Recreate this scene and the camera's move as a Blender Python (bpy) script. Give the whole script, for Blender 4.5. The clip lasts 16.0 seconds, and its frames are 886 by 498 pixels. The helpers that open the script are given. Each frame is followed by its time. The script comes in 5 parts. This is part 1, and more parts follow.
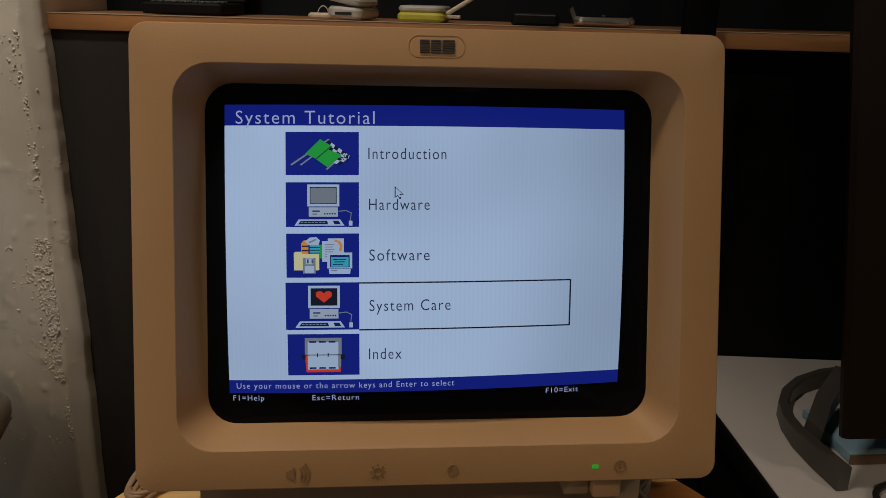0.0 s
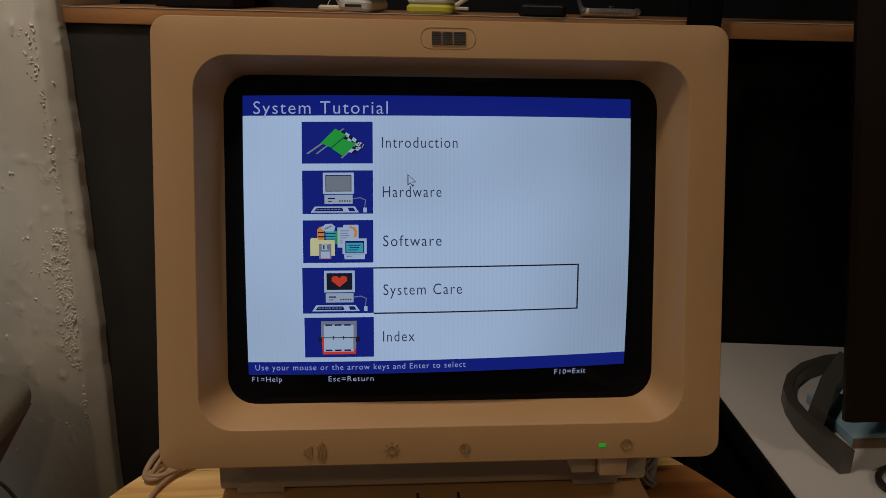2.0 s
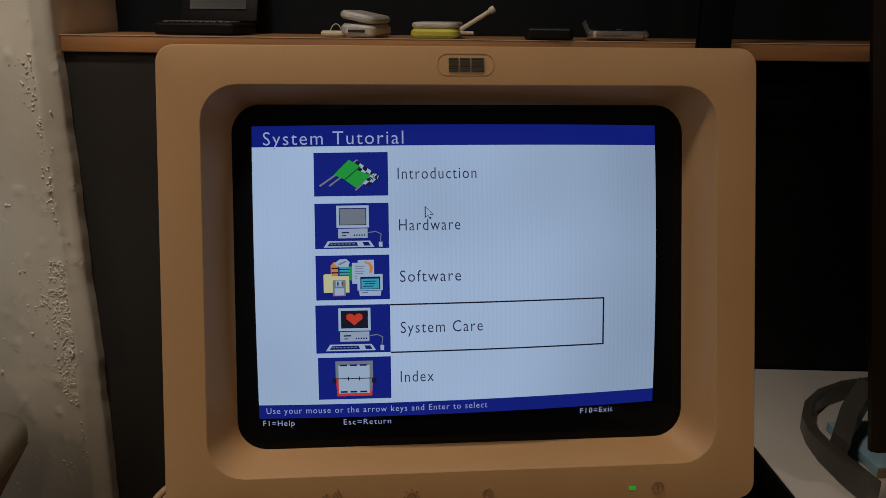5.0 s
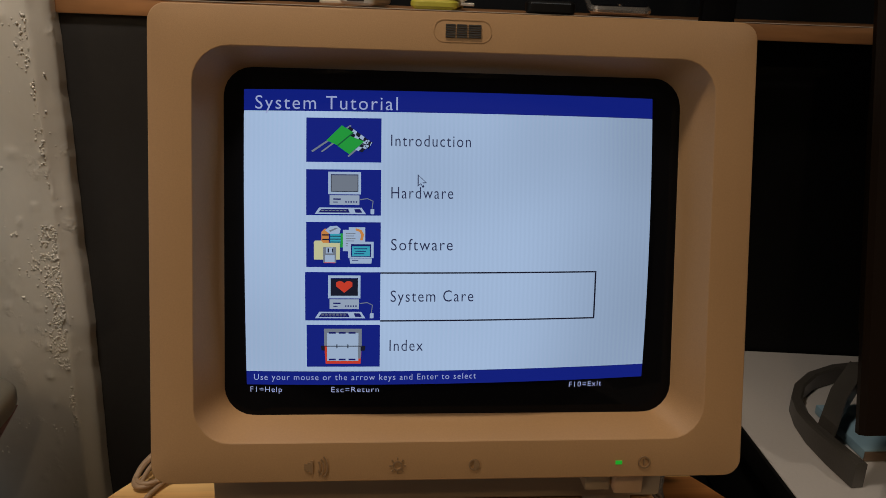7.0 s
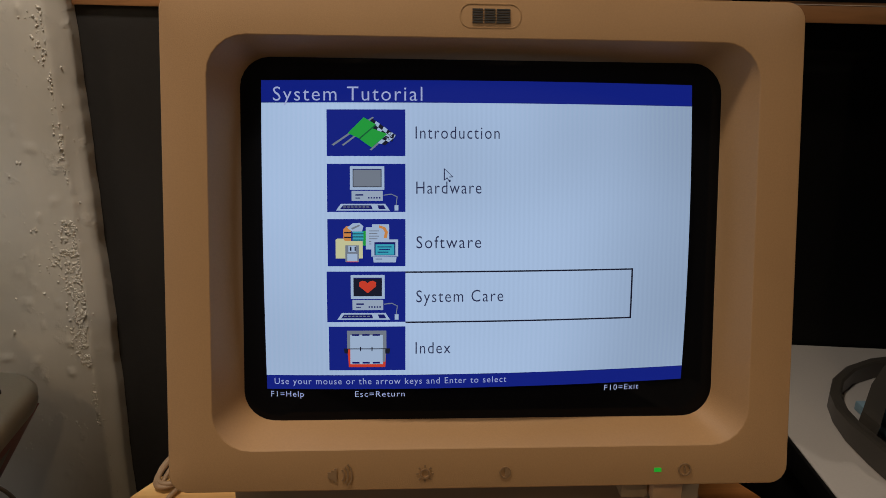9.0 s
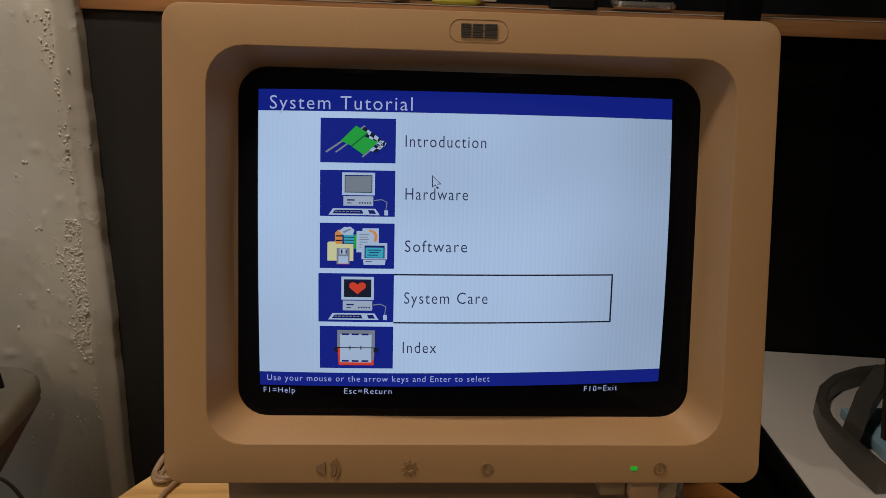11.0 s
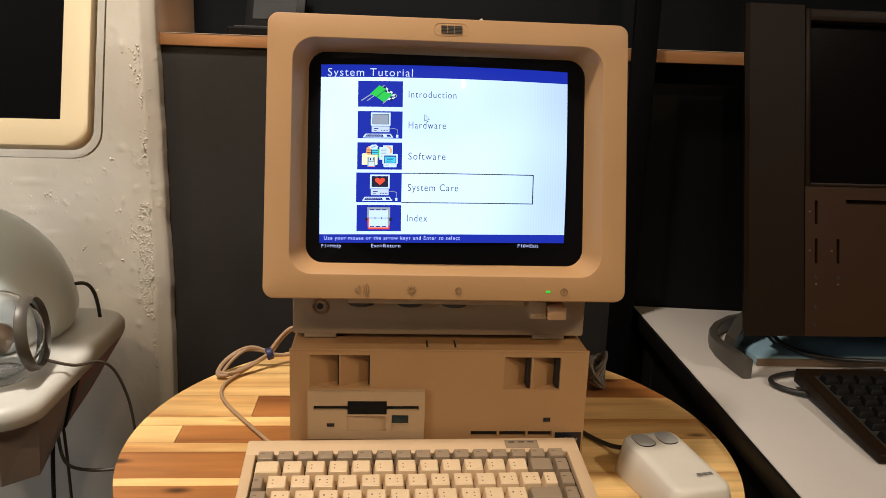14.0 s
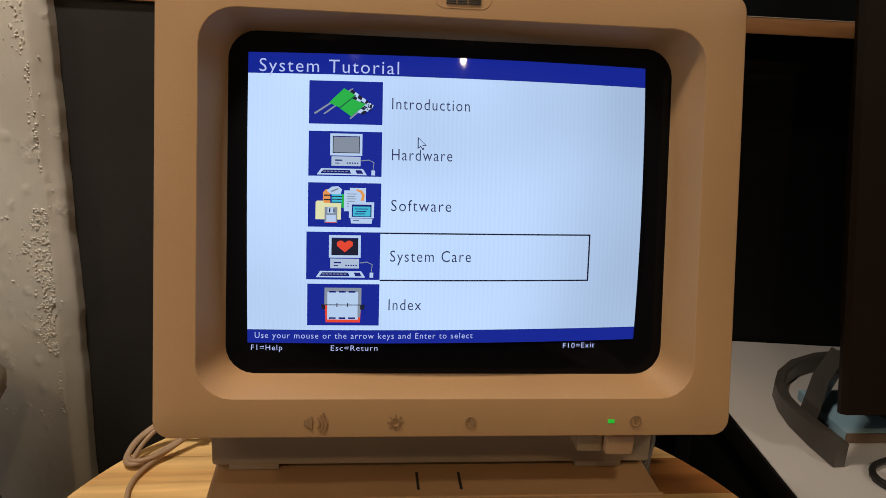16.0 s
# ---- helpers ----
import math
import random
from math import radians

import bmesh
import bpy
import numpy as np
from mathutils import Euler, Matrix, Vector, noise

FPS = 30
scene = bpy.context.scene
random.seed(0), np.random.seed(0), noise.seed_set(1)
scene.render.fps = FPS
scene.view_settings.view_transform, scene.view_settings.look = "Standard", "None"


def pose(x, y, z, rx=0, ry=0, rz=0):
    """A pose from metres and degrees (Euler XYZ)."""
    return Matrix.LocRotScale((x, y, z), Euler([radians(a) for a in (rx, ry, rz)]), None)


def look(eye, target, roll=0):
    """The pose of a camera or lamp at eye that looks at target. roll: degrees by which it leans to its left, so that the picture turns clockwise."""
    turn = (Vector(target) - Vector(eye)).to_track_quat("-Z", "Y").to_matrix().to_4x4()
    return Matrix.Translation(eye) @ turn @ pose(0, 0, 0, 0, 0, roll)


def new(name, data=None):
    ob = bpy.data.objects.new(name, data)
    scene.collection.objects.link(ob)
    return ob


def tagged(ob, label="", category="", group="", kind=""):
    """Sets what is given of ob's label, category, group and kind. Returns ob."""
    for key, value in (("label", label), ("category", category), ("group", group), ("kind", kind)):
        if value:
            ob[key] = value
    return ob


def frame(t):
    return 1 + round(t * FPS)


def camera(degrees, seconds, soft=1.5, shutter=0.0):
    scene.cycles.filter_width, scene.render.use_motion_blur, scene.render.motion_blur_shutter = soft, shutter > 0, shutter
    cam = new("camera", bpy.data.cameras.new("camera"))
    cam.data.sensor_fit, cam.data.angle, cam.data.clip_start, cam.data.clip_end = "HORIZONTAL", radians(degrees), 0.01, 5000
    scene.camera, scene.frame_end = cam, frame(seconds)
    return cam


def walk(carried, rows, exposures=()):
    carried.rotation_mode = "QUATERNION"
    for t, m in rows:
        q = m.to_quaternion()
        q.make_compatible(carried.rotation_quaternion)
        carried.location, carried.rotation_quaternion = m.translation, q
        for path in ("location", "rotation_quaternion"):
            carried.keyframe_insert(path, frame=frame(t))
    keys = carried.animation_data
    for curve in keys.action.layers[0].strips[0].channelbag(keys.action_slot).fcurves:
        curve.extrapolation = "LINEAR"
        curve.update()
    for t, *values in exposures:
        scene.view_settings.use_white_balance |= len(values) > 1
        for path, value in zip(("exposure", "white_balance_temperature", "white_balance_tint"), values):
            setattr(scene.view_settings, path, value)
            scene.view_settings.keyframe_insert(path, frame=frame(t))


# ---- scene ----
cam = camera(57.6, 16.0, soft=0.8)
PATH = [
    (0, (-0.033, -0.376, 1.183), (0.142, 1.525, 0.586), 1.6),
    (0.5, (-0.033, -0.385, 1.181), (0.155, 1.493, 0.521), 1.8),
    (1, (-0.034, -0.389, 1.183), (0.136, 1.497, 0.539), 1.5),
    (1.5, (-0.035, -0.389, 1.182), (0.126, 1.507, 0.566), 1.3),
    (2, (-0.037, -0.39, 1.184), (0.122, 1.506, 0.567), 1.3),
    (2.5, (-0.037, -0.388, 1.183), (0.122, 1.507, 0.564), 1.4),
    (3, (-0.036, -0.389, 1.184), (0.121, 1.506, 0.562), 1.4),
    (3.5, (-0.036, -0.388, 1.183), (0.117, 1.507, 0.563), 1.4),
    (4, (-0.038, -0.378, 1.192), (0.119, 1.528, 0.605), 1.2),
    (4.2, (-0.041, -0.373, 1.189), (0.128, 1.54, 0.629), 0.5),
    (6.3, (-0.05, -0.363, 1.183), (0.111, 1.532, 0.564), 1.4),
    (6.5, (-0.049, -0.361, 1.183), (0.105, 1.531, 0.554), 1.4),
    (7, (-0.045, -0.366, 1.179), (0.133, 1.528, 0.562), 2.2),
    (7.5, (-0.037, -0.377, 1.18), (0.141, 1.516, 0.558), 1.9),
    (8, (-0.035, -0.367, 1.183), (0.101, 1.521, 0.539), 1.6),
    (8.5, (-0.046, -0.346, 1.178), (0.068, 1.539, 0.52), 0.4),
    (8.7, (-0.047, -0.344, 1.176), (0.081, 1.545, 0.532), 1.0),
    (10.8, (-0.038, -0.357, 1.185), (0.078, 1.528, 0.527), 2.0),
    (11, (-0.0391, -0.3611, 1.1826), (0.0773, 1.5317, 0.5456), 2.07),
    (11.5, (-0.0406, -0.4292, 1.1726), (0.1024, 1.4642, 0.5424), 1.38),
    (12, (-0.0408, -0.5264, 1.1608), (0.1115, 1.3764, 0.5634), 1.83),
    (12.5, (-0.0509, -0.6102, 1.1418), (0.1445, 1.3143, 0.634), 3.29),
    (13, (-0.0559, -0.6562, 1.1329), (0.111, 1.2849, 0.683), 2.14),
    (13.5, (-0.0564, -0.6565, 1.1312), (0.0948, 1.2849, 0.676), 2.06),
    (14, (-0.0573, -0.6635, 1.1324), (0.0977, 1.2778, 0.6758), 2.07),
    (14.5, (-0.0571, -0.6422, 1.1311), (0.0893, 1.2985, 0.6707), 1.84),
    (15, (-0.0579, -0.5486, 1.1465), (0.0908, 1.376, 0.626), 3.03),
    (15.5, (-0.057, -0.4285, 1.1615), (0.1085, 1.4765, 0.5765), 2.05),
    (16, (-0.054, -0.383, 1.1565), (0.166, 1.5145, 0.567), 3.05),
]
EXPOSURES = [(0, -1.66), (4.2, -1.66), (6.3, -1.5), (8.7, -1.4), (10.8, -1.38), (11.4, -1.38), (12, -0.85), (12.5, -0.3), (13, -0.2), (14.5, -0.18), (15, -0.26), (15.5, -0.62), (16, -0.84)]
walk(cam, [(t, look(eye, target, roll)) for t, eye, target, roll in PATH], EXPOSURES)

# ---- light: two warm ceiling lamps behind the camera, three unseen fill lamps, an added window, the glowing tube, a dim dusk outside ----
world = bpy.data.worlds.new("world")
scene.world = world
world.use_nodes = True
world.node_tree.nodes["Background"].inputs["Color"].default_value = (0.02, 0.025, 0.035, 1)
world.node_tree.nodes["Background"].inputs["Strength"].default_value = 0.3
# place, power, aim, cone, size, colour
WARM, FILL_PALE = (1.0, 0.72, 0.43), (1.0, 0.87, 0.74)
# first two match reflections in the tube; other three are unseen fill
LAMPS = [((-0.41, -1.91, 2.6), 37.0, (0.0, 0.0, 0.9), 110, 0.020, WARM), ((0.34, -1.97, 2.6), 25.0, (0.0, 0.0, 0.9), 110, 0.020, WARM), ((-1.75, -1.2, 2.6), 60.0, (-0.95, 0.45, 0.95), 58, 0.06, FILL_PALE),
         ((-0.46, -0.16, 2.6), 170.0, (-0.66, 0.35, 0.9), 90, 0.10, FILL_PALE), ((1.30, -1.25, 2.6), 92.0, (0.60, -0.10, 0.77), 46, 0.06, FILL_PALE)]
# soft fill from an added, unseen window
FILL_WINDOW_POWER, FILL_WINDOW_COLOUR = 20.0, (0.94, 0.97, 1.0)
SCREEN_GLOW = 1.82


# ---- materials ----
def mat(name, color, rough=0.5, metal=0.0, spec=0.5, tint=0.0, tint_scale=30.0, grain=0.0, grain_scale=400.0, bump=0.0, bump_scale=300.0, glow=0.0, glow_color=None, rough_var=0.0, stretch=None):
    m = bpy.data.materials.new(name)
    m.use_nodes = True
    nt = m.node_tree
    p = nt.nodes["Principled BSDF"]
    p.inputs["Base Color"].default_value = (*color, 1)
    p.inputs["Roughness"].default_value = rough
    p.inputs["Metallic"].default_value = metal
    p.inputs["Specular IOR Level"].default_value = spec
    co = nt.nodes.new("ShaderNodeTexCoord")
    src = co.outputs["Object"]
    if stretch:
        mp = nt.nodes.new("ShaderNodeMapping")
        mp.inputs["Scale"].default_value = stretch
        nt.links.new(src, mp.inputs["Vector"])
        src = mp.outputs["Vector"]

    def noise_node(scale, detail=4.0):
        n = nt.nodes.new("ShaderNodeTexNoise")
        n.inputs["Scale"].default_value = scale
        n.inputs["Detail"].default_value = detail
        nt.links.new(src, n.inputs["Vector"])
        return n

    if tint or grain:
        last = None
        for amount, scale in ((tint, tint_scale), (grain, grain_scale)):
            if not amount:
                continue
            n = noise_node(scale)
            mr = nt.nodes.new("ShaderNodeMapRange")
            mr.inputs["From Min"].default_value, mr.inputs["From Max"].default_value = 0.3, 0.7
            mr.inputs["To Min"].default_value, mr.inputs["To Max"].default_value = 1 - amount, 1 + amount
            nt.links.new(n.outputs["Fac"], mr.inputs["Value"])
            mx = nt.nodes.new("ShaderNodeVectorMath")
            mx.operation = "SCALE"
            if last is None:
                mx.inputs[0].default_value = color
            else:
                nt.links.new(last, mx.inputs[0])
            nt.links.new(mr.outputs["Result"], mx.inputs["Scale"])
            last = mx.outputs["Vector"]
        nt.links.new(last, p.inputs["Base Color"])
    if rough_var:
        n = noise_node(tint_scale * 1.7)
        mr = nt.nodes.new("ShaderNodeMapRange")
        mr.inputs["To Min"].default_value, mr.inputs["To Max"].default_value = max(0.02, rough - rough_var), min(1, rough + rough_var)
        nt.links.new(n.outputs["Fac"], mr.inputs["Value"])
        nt.links.new(mr.outputs["Result"], p.inputs["Roughness"])
    if bump:
        n = noise_node(bump_scale, 3.0)
        b = nt.nodes.new("ShaderNodeBump")
        b.inputs["Strength"].default_value = bump
        b.inputs["Distance"].default_value = 0.001
        nt.links.new(n.outputs["Fac"], b.inputs["Height"])
        nt.links.new(b.outputs["Normal"], p.inputs["Normal"])
    if glow:
        p.inputs["Emission Color"].default_value = (*(glow_color or color), 1)
        p.inputs["Emission Strength"].default_value = glow
    return m


def wood_mat(name, dark, light, scale, seed_by_object=True):
    """Long-grained wood, streaks along x, with knots and per-piece tone."""
    m = bpy.data.materials.new(name)
    m.use_nodes = True
    nt = m.node_tree
    p = nt.nodes["Principled BSDF"]
    co, info = nt.nodes.new("ShaderNodeTexCoord"), nt.nodes.new("ShaderNodeObjectInfo")
    add = nt.nodes.new("ShaderNodeVectorMath")
    add.operation = "MULTIPLY_ADD"
    add.inputs[1].default_value = (7.1, 3.3, 9.7)
    nt.links.new(info.outputs["Random"], add.inputs[0])
    nt.links.new(co.outputs["Object"], add.inputs[2])
    mp = nt.nodes.new("ShaderNodeMapping")
    mp.inputs["Scale"].default_value = (1.5 * scale, 17 * scale, 17 * scale)
    nt.links.new(add.outputs["Vector"], mp.inputs["Vector"])
    n1, n2, n3 = (nt.nodes.new("ShaderNodeTexNoise") for _ in range(3))
    for n, s, d in ((n1, 1.0, 6.0), (n2, 6.0, 3.0)):
        n.inputs["Scale"].default_value, n.inputs["Detail"].default_value = s, d
        n.inputs["Distortion"].default_value = 0.6
        nt.links.new(mp.outputs["Vector"], n.inputs["Vector"])
    n3.inputs["Scale"].default_value = 9.0 * scale
    nt.links.new(add.outputs["Vector"], n3.inputs["Vector"])
    ramp = nt.nodes.new("ShaderNodeValToRGB")
    ramp.color_ramp.elements[0].position, ramp.color_ramp.elements[1].position = 0.27, 0.56
    ramp.color_ramp.elements[0].color, ramp.color_ramp.elements[1].color = (*dark, 1), (*light, 1)
    nt.links.new(n1.outputs["Fac"], ramp.inputs["Fac"])
    mr = nt.nodes.new("ShaderNodeMapRange")
    mr.inputs["From Min"].default_value, mr.inputs["From Max"].default_value = 0.3, 0.7
    mr.inputs["To Min"].default_value, mr.inputs["To Max"].default_value = 0.82, 1.10
    nt.links.new(n2.outputs["Fac"], mr.inputs["Value"])
    mr2 = nt.nodes.new("ShaderNodeMapRange")
    mr2.inputs["From Min"].default_value, mr2.inputs["From Max"].default_value = 0.3, 0.7
    mr2.inputs["To Min"].default_value, mr2.inputs["To Max"].default_value = 0.85, 1.1
    nt.links.new(n3.outputs["Fac"], mr2.inputs["Value"])
    s1, s2 = nt.nodes.new("ShaderNodeVectorMath"), nt.nodes.new("ShaderNodeVectorMath")
    s1.operation = s2.operation = "SCALE"
    nt.links.new(ramp.outputs["Color"], s1.inputs[0])
    nt.links.new(mr.outputs["Result"], s1.inputs["Scale"])
    nt.links.new(s1.outputs["Vector"], s2.inputs[0])
    nt.links.new(mr2.outputs["Result"], s2.inputs["Scale"])
    kmap, kv, kr, s3 = nt.nodes.new("ShaderNodeMapping"), nt.nodes.new("ShaderNodeTexVoronoi"), nt.nodes.new("ShaderNodeMapRange"), nt.nodes.new("ShaderNodeVectorMath")
    kmap.inputs["Scale"].default_value = (9.0 * scale, 22.0 * scale, 0.0)
    kv.inputs["Scale"].default_value = 1.0
    kr.interpolation_type = "SMOOTHSTEP"
    kr.inputs["From Min"].default_value, kr.inputs["From Max"].default_value = 0.03, 0.17
    kr.inputs["To Min"].default_value, kr.inputs["To Max"].default_value = 0.18, 1.0
    s3.operation = "SCALE"
    nt.links.new(add.outputs["Vector"], kmap.inputs["Vector"])
    nt.links.new(kmap.outputs["Vector"], kv.inputs["Vector"])
    nt.links.new(kv.outputs["Distance"], kr.inputs["Value"])
    nt.links.new(s2.outputs["Vector"], s3.inputs[0])
    nt.links.new(kr.outputs["Result"], s3.inputs["Scale"])
    nt.links.new(s3.outputs["Vector"], p.inputs["Base Color"])
    b = nt.nodes.new("ShaderNodeBump")
    b.inputs["Strength"].default_value, b.inputs["Distance"].default_value = 0.15, 0.001
    nt.links.new(n2.outputs["Fac"], b.inputs["Height"])
    nt.links.new(b.outputs["Normal"], p.inputs["Normal"])
    p.inputs["Roughness"].default_value = 0.36
    return m


BEIGE = mat("aged_beige_plastic", (0.488, 0.282, 0.126), 0.46, tint=0.04, tint_scale=14, grain=0.03, grain_scale=900, bump=0.12, bump_scale=1800)
BEIGE_PALE = mat("pale_cream_beige_plastic", (0.58, 0.42, 0.26), 0.46, tint=0.04, tint_scale=18, grain=0.03, grain_scale=900, bump=0.10, bump_scale=1800)
DRIVE = mat("drive_beige_plastic", (0.55, 0.38, 0.22), 0.45, tint=0.03, tint_scale=20, bump=0.1, bump_scale=1800)
BUTTON = mat("pale_button_plastic", (0.66, 0.43, 0.25), 0.4, tint=0.06, tint_scale=60, bump=0.1, bump_scale=900)
BEIGE_GREY = mat("grey_beige_plastic", (0.38, 0.28, 0.175), 0.5, tint=0.04, tint_scale=16, bump=0.1, bump_scale=1500)
WHEEL = mat("dark_grey_wheel", (0.05, 0.042, 0.035), 0.5)
# casing-coloured relief, darkened to stand for its shading; also the brown jack ring
RELIEF = mat("shaded_relief_and_brown_ring", (0.27, 0.16, 0.075), 0.5)
KEY_LIGHT = mat("cream_key_plastic", (0.68, 0.51, 0.32), 0.45, tint=0.05, tint_scale=25, grain=0.03, bump=0.08, bump_scale=1500)
KEY_GREY = mat("grey_key_plastic", (0.27, 0.20, 0.13), 0.5, tint=0.05, tint_scale=25, bump=0.08, bump_scale=1500)
LEGEND = mat("worn_legend", (0.13, 0.09, 0.06), 0.6)
INK = mat("dark_ink", (0.05, 0.045, 0.04), 0.6)
BLACK = mat("black_plastic", (0.006, 0.006, 0.006), 0.5, spec=0.2, tint=0.2, tint_scale=30, bump=0.05)
# dark filler for holes and gaps; also stands for shade in vents and slots
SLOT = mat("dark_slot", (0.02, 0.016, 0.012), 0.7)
TUBE = mat("tube_glass", (0.006, 0.006, 0.007), 0.03, spec=0.07)


def lit(name, c, k=1.0):
    m = mat(name, (0.01, 0.01, 0.012), 0.03, spec=0.07, glow=SCREEN_GLOW * k, glow_color=c)
    return m


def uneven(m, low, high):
    """Page glow varied in the emission: broad soft patches, faint moiré-like line bands, dimmer towards the right."""
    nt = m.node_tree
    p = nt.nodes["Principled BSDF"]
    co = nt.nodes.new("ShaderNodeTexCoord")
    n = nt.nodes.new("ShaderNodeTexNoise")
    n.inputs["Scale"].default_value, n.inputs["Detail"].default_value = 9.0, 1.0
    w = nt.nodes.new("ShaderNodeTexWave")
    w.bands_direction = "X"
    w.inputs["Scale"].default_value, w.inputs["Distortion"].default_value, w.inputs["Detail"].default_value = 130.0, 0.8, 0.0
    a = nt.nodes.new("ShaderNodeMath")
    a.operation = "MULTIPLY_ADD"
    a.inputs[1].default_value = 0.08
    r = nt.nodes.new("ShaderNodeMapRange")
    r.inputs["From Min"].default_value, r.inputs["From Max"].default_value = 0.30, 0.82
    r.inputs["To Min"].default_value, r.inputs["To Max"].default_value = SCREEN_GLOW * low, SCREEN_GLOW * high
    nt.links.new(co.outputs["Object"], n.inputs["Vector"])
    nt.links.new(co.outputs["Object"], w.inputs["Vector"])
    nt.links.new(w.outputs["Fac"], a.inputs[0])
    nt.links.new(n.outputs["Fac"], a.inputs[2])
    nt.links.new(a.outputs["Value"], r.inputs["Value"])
    # falloff put into the emission, down to 0.74 at the right side
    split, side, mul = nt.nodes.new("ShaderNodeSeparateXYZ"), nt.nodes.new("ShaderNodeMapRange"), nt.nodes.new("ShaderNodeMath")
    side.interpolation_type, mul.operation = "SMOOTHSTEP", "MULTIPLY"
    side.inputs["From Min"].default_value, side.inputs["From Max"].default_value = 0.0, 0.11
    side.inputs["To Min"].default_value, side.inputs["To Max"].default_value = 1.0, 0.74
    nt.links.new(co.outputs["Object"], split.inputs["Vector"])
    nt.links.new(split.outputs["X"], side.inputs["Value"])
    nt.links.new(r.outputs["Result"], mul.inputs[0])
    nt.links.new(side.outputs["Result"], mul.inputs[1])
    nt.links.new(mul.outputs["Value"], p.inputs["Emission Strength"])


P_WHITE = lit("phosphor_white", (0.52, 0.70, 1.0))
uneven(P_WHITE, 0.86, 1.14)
P_BLUE = lit("phosphor_blue", (0.006, 0.018, 0.28))
P_NAVY = lit("phosphor_navy", (0.008, 0.012, 0.16))
P_TEXT = lit("phosphor_pale_text", (0.45, 0.52, 0.85))
P_INK = lit("phosphor_ink", (0.035, 0.045, 0.11))
P_DARK = lit("phosphor_dark", (0.01, 0.012, 0.03))
P_GREEN = lit("phosphor_green", (0.02, 0.42, 0.06))
P_GREY = lit("phosphor_grey", (0.22, 0.26, 0.33))
P_PALE = lit("phosphor_pale", (0.50, 0.66, 0.92), 0.9)
P_LIGHTGREY = lit("phosphor_light_grey", (0.40, 0.50, 0.66))
P_DARKGREEN = lit("phosphor_dark_green", (0.01, 0.14, 0.05))
P_CYAN = lit("phosphor_cyan", (0.05, 0.46, 0.62))
P_RED = lit("phosphor_red", (0.75, 0.06, 0.03))
P_CREAM = lit("phosphor_cream", (0.72, 0.72, 0.42))
P_ORANGE = lit("phosphor_orange", (0.75, 0.30, 0.08))
LED_GREEN = mat("green_led", (0.02, 0.3, 0.03), 0.3, glow=0.8, glow_color=(0.02, 0.75, 0.05))
PANEL = mat("charcoal_panel", (0.031, 0.029, 0.0275), 0.62, spec=0.3, tint=0.12, tint_scale=5, grain=0.05, grain_scale=120, bump=0.1, bump_scale=200)
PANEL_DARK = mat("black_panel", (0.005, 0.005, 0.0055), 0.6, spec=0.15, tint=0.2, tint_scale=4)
NICHE_BACK = mat("dark_blue_backing", (0.004, 0.007, 0.011), 0.5, spec=0.2, tint=0.2, tint_scale=4)
SHELF = wood_mat("orange_shelf_wood", (0.30, 0.135, 0.05), (0.42, 0.20, 0.08), 0.8)
WOOD_L = wood_mat("pale_acacia", (0.44, 0.18, 0.042), (0.86, 0.57, 0.235), 1.0)
WOOD_D = wood_mat("dark_acacia", (0.15, 0.048, 0.014), (0.43, 0.175, 0.050), 1.0)
STEEL_DARK = mat("dark_metal", (0.03, 0.03, 0.03), 0.4, 0.7)
DESK_WHITE = mat("white_laminate", (0.66, 0.62, 0.58), 0.35, tint=0.04, tint_scale=6, grain=0.02, rough_var=0.1)
CREAM_FRAME = mat("cream_plastic_frame", (0.78, 0.66, 0.44), 0.3, tint=0.03, tint_scale=8)
GREY_TOP = mat("pale_grey_plastic", (0.60, 0.61, 0.58), 0.4, tint=0.06, tint_scale=12, grain=0.03, bump=0.05)
GREY_BODY = mat("grey_brown_body", (0.36, 0.30, 0.27), 0.45, tint=0.1, tint_scale=8, bump=0.05)
RED_SIDE = mat("oxblood_side", (0.40, 0.09, 0.07), 0.4, tint=0.15, tint_scale=10)
DOME = mat("blue_white_dome", (0.62, 0.73, 0.78), 0.30, tint=0.03, tint_scale=6)
CHROME = mat("chrome", (0.75, 0.75, 0.75), 0.12, 1.0)
CORD_BEIGE = mat("beige_cord", (0.33, 0.22, 0.13), 0.5, tint=0.08, tint_scale=40)
CORD_DARK = mat("dark_cord", (0.018, 0.016, 0.015), 0.45)
CORD_GREY = mat("grey_cord", (0.085, 0.072, 0.06), 0.5)
TIE_BLUE = mat("blue_tie", (0.012, 0.02, 0.09), 0.5)
BROWN_CASE = mat("dark_brown_grey_case", (0.014, 0.0080, 0.0042), 0.45, spec=0.12, tint=0.15, tint_scale=6, grain=0.05, bump=0.1, bump_scale=900)
BROWN_PANEL = mat("brown_case_panel", (0.036, 0.016, 0.006), 0.42, spec=0.25, tint=0.15, tint_scale=6, bump=0.08, bump_scale=900)
HAND_BLACK = mat("dull_black_plastic", (0.004, 0.004, 0.005), 0.5, spec=0.2)
FAINT = mat("faint_print", (0.16, 0.12, 0.08), 0.5)
STAND_GREY = mat("charcoal_stand", (0.075, 0.068, 0.058), 0.38, tint=0.12, tint_scale=20, bump=0.1, bump_scale=600)
PAD_BLUE = mat("blue_grey_pad", (0.34, 0.54, 0.66), 0.45, tint=0.12, tint_scale=10, bump=0.1)
PAD_EDGE = mat("brown_pad_edge", (0.22, 0.15, 0.10), 0.6, tint=0.1)
SILVER = mat("silver_plastic", (0.60, 0.58, 0.55), 0.28, 0.25, tint=0.06, tint_scale=60)
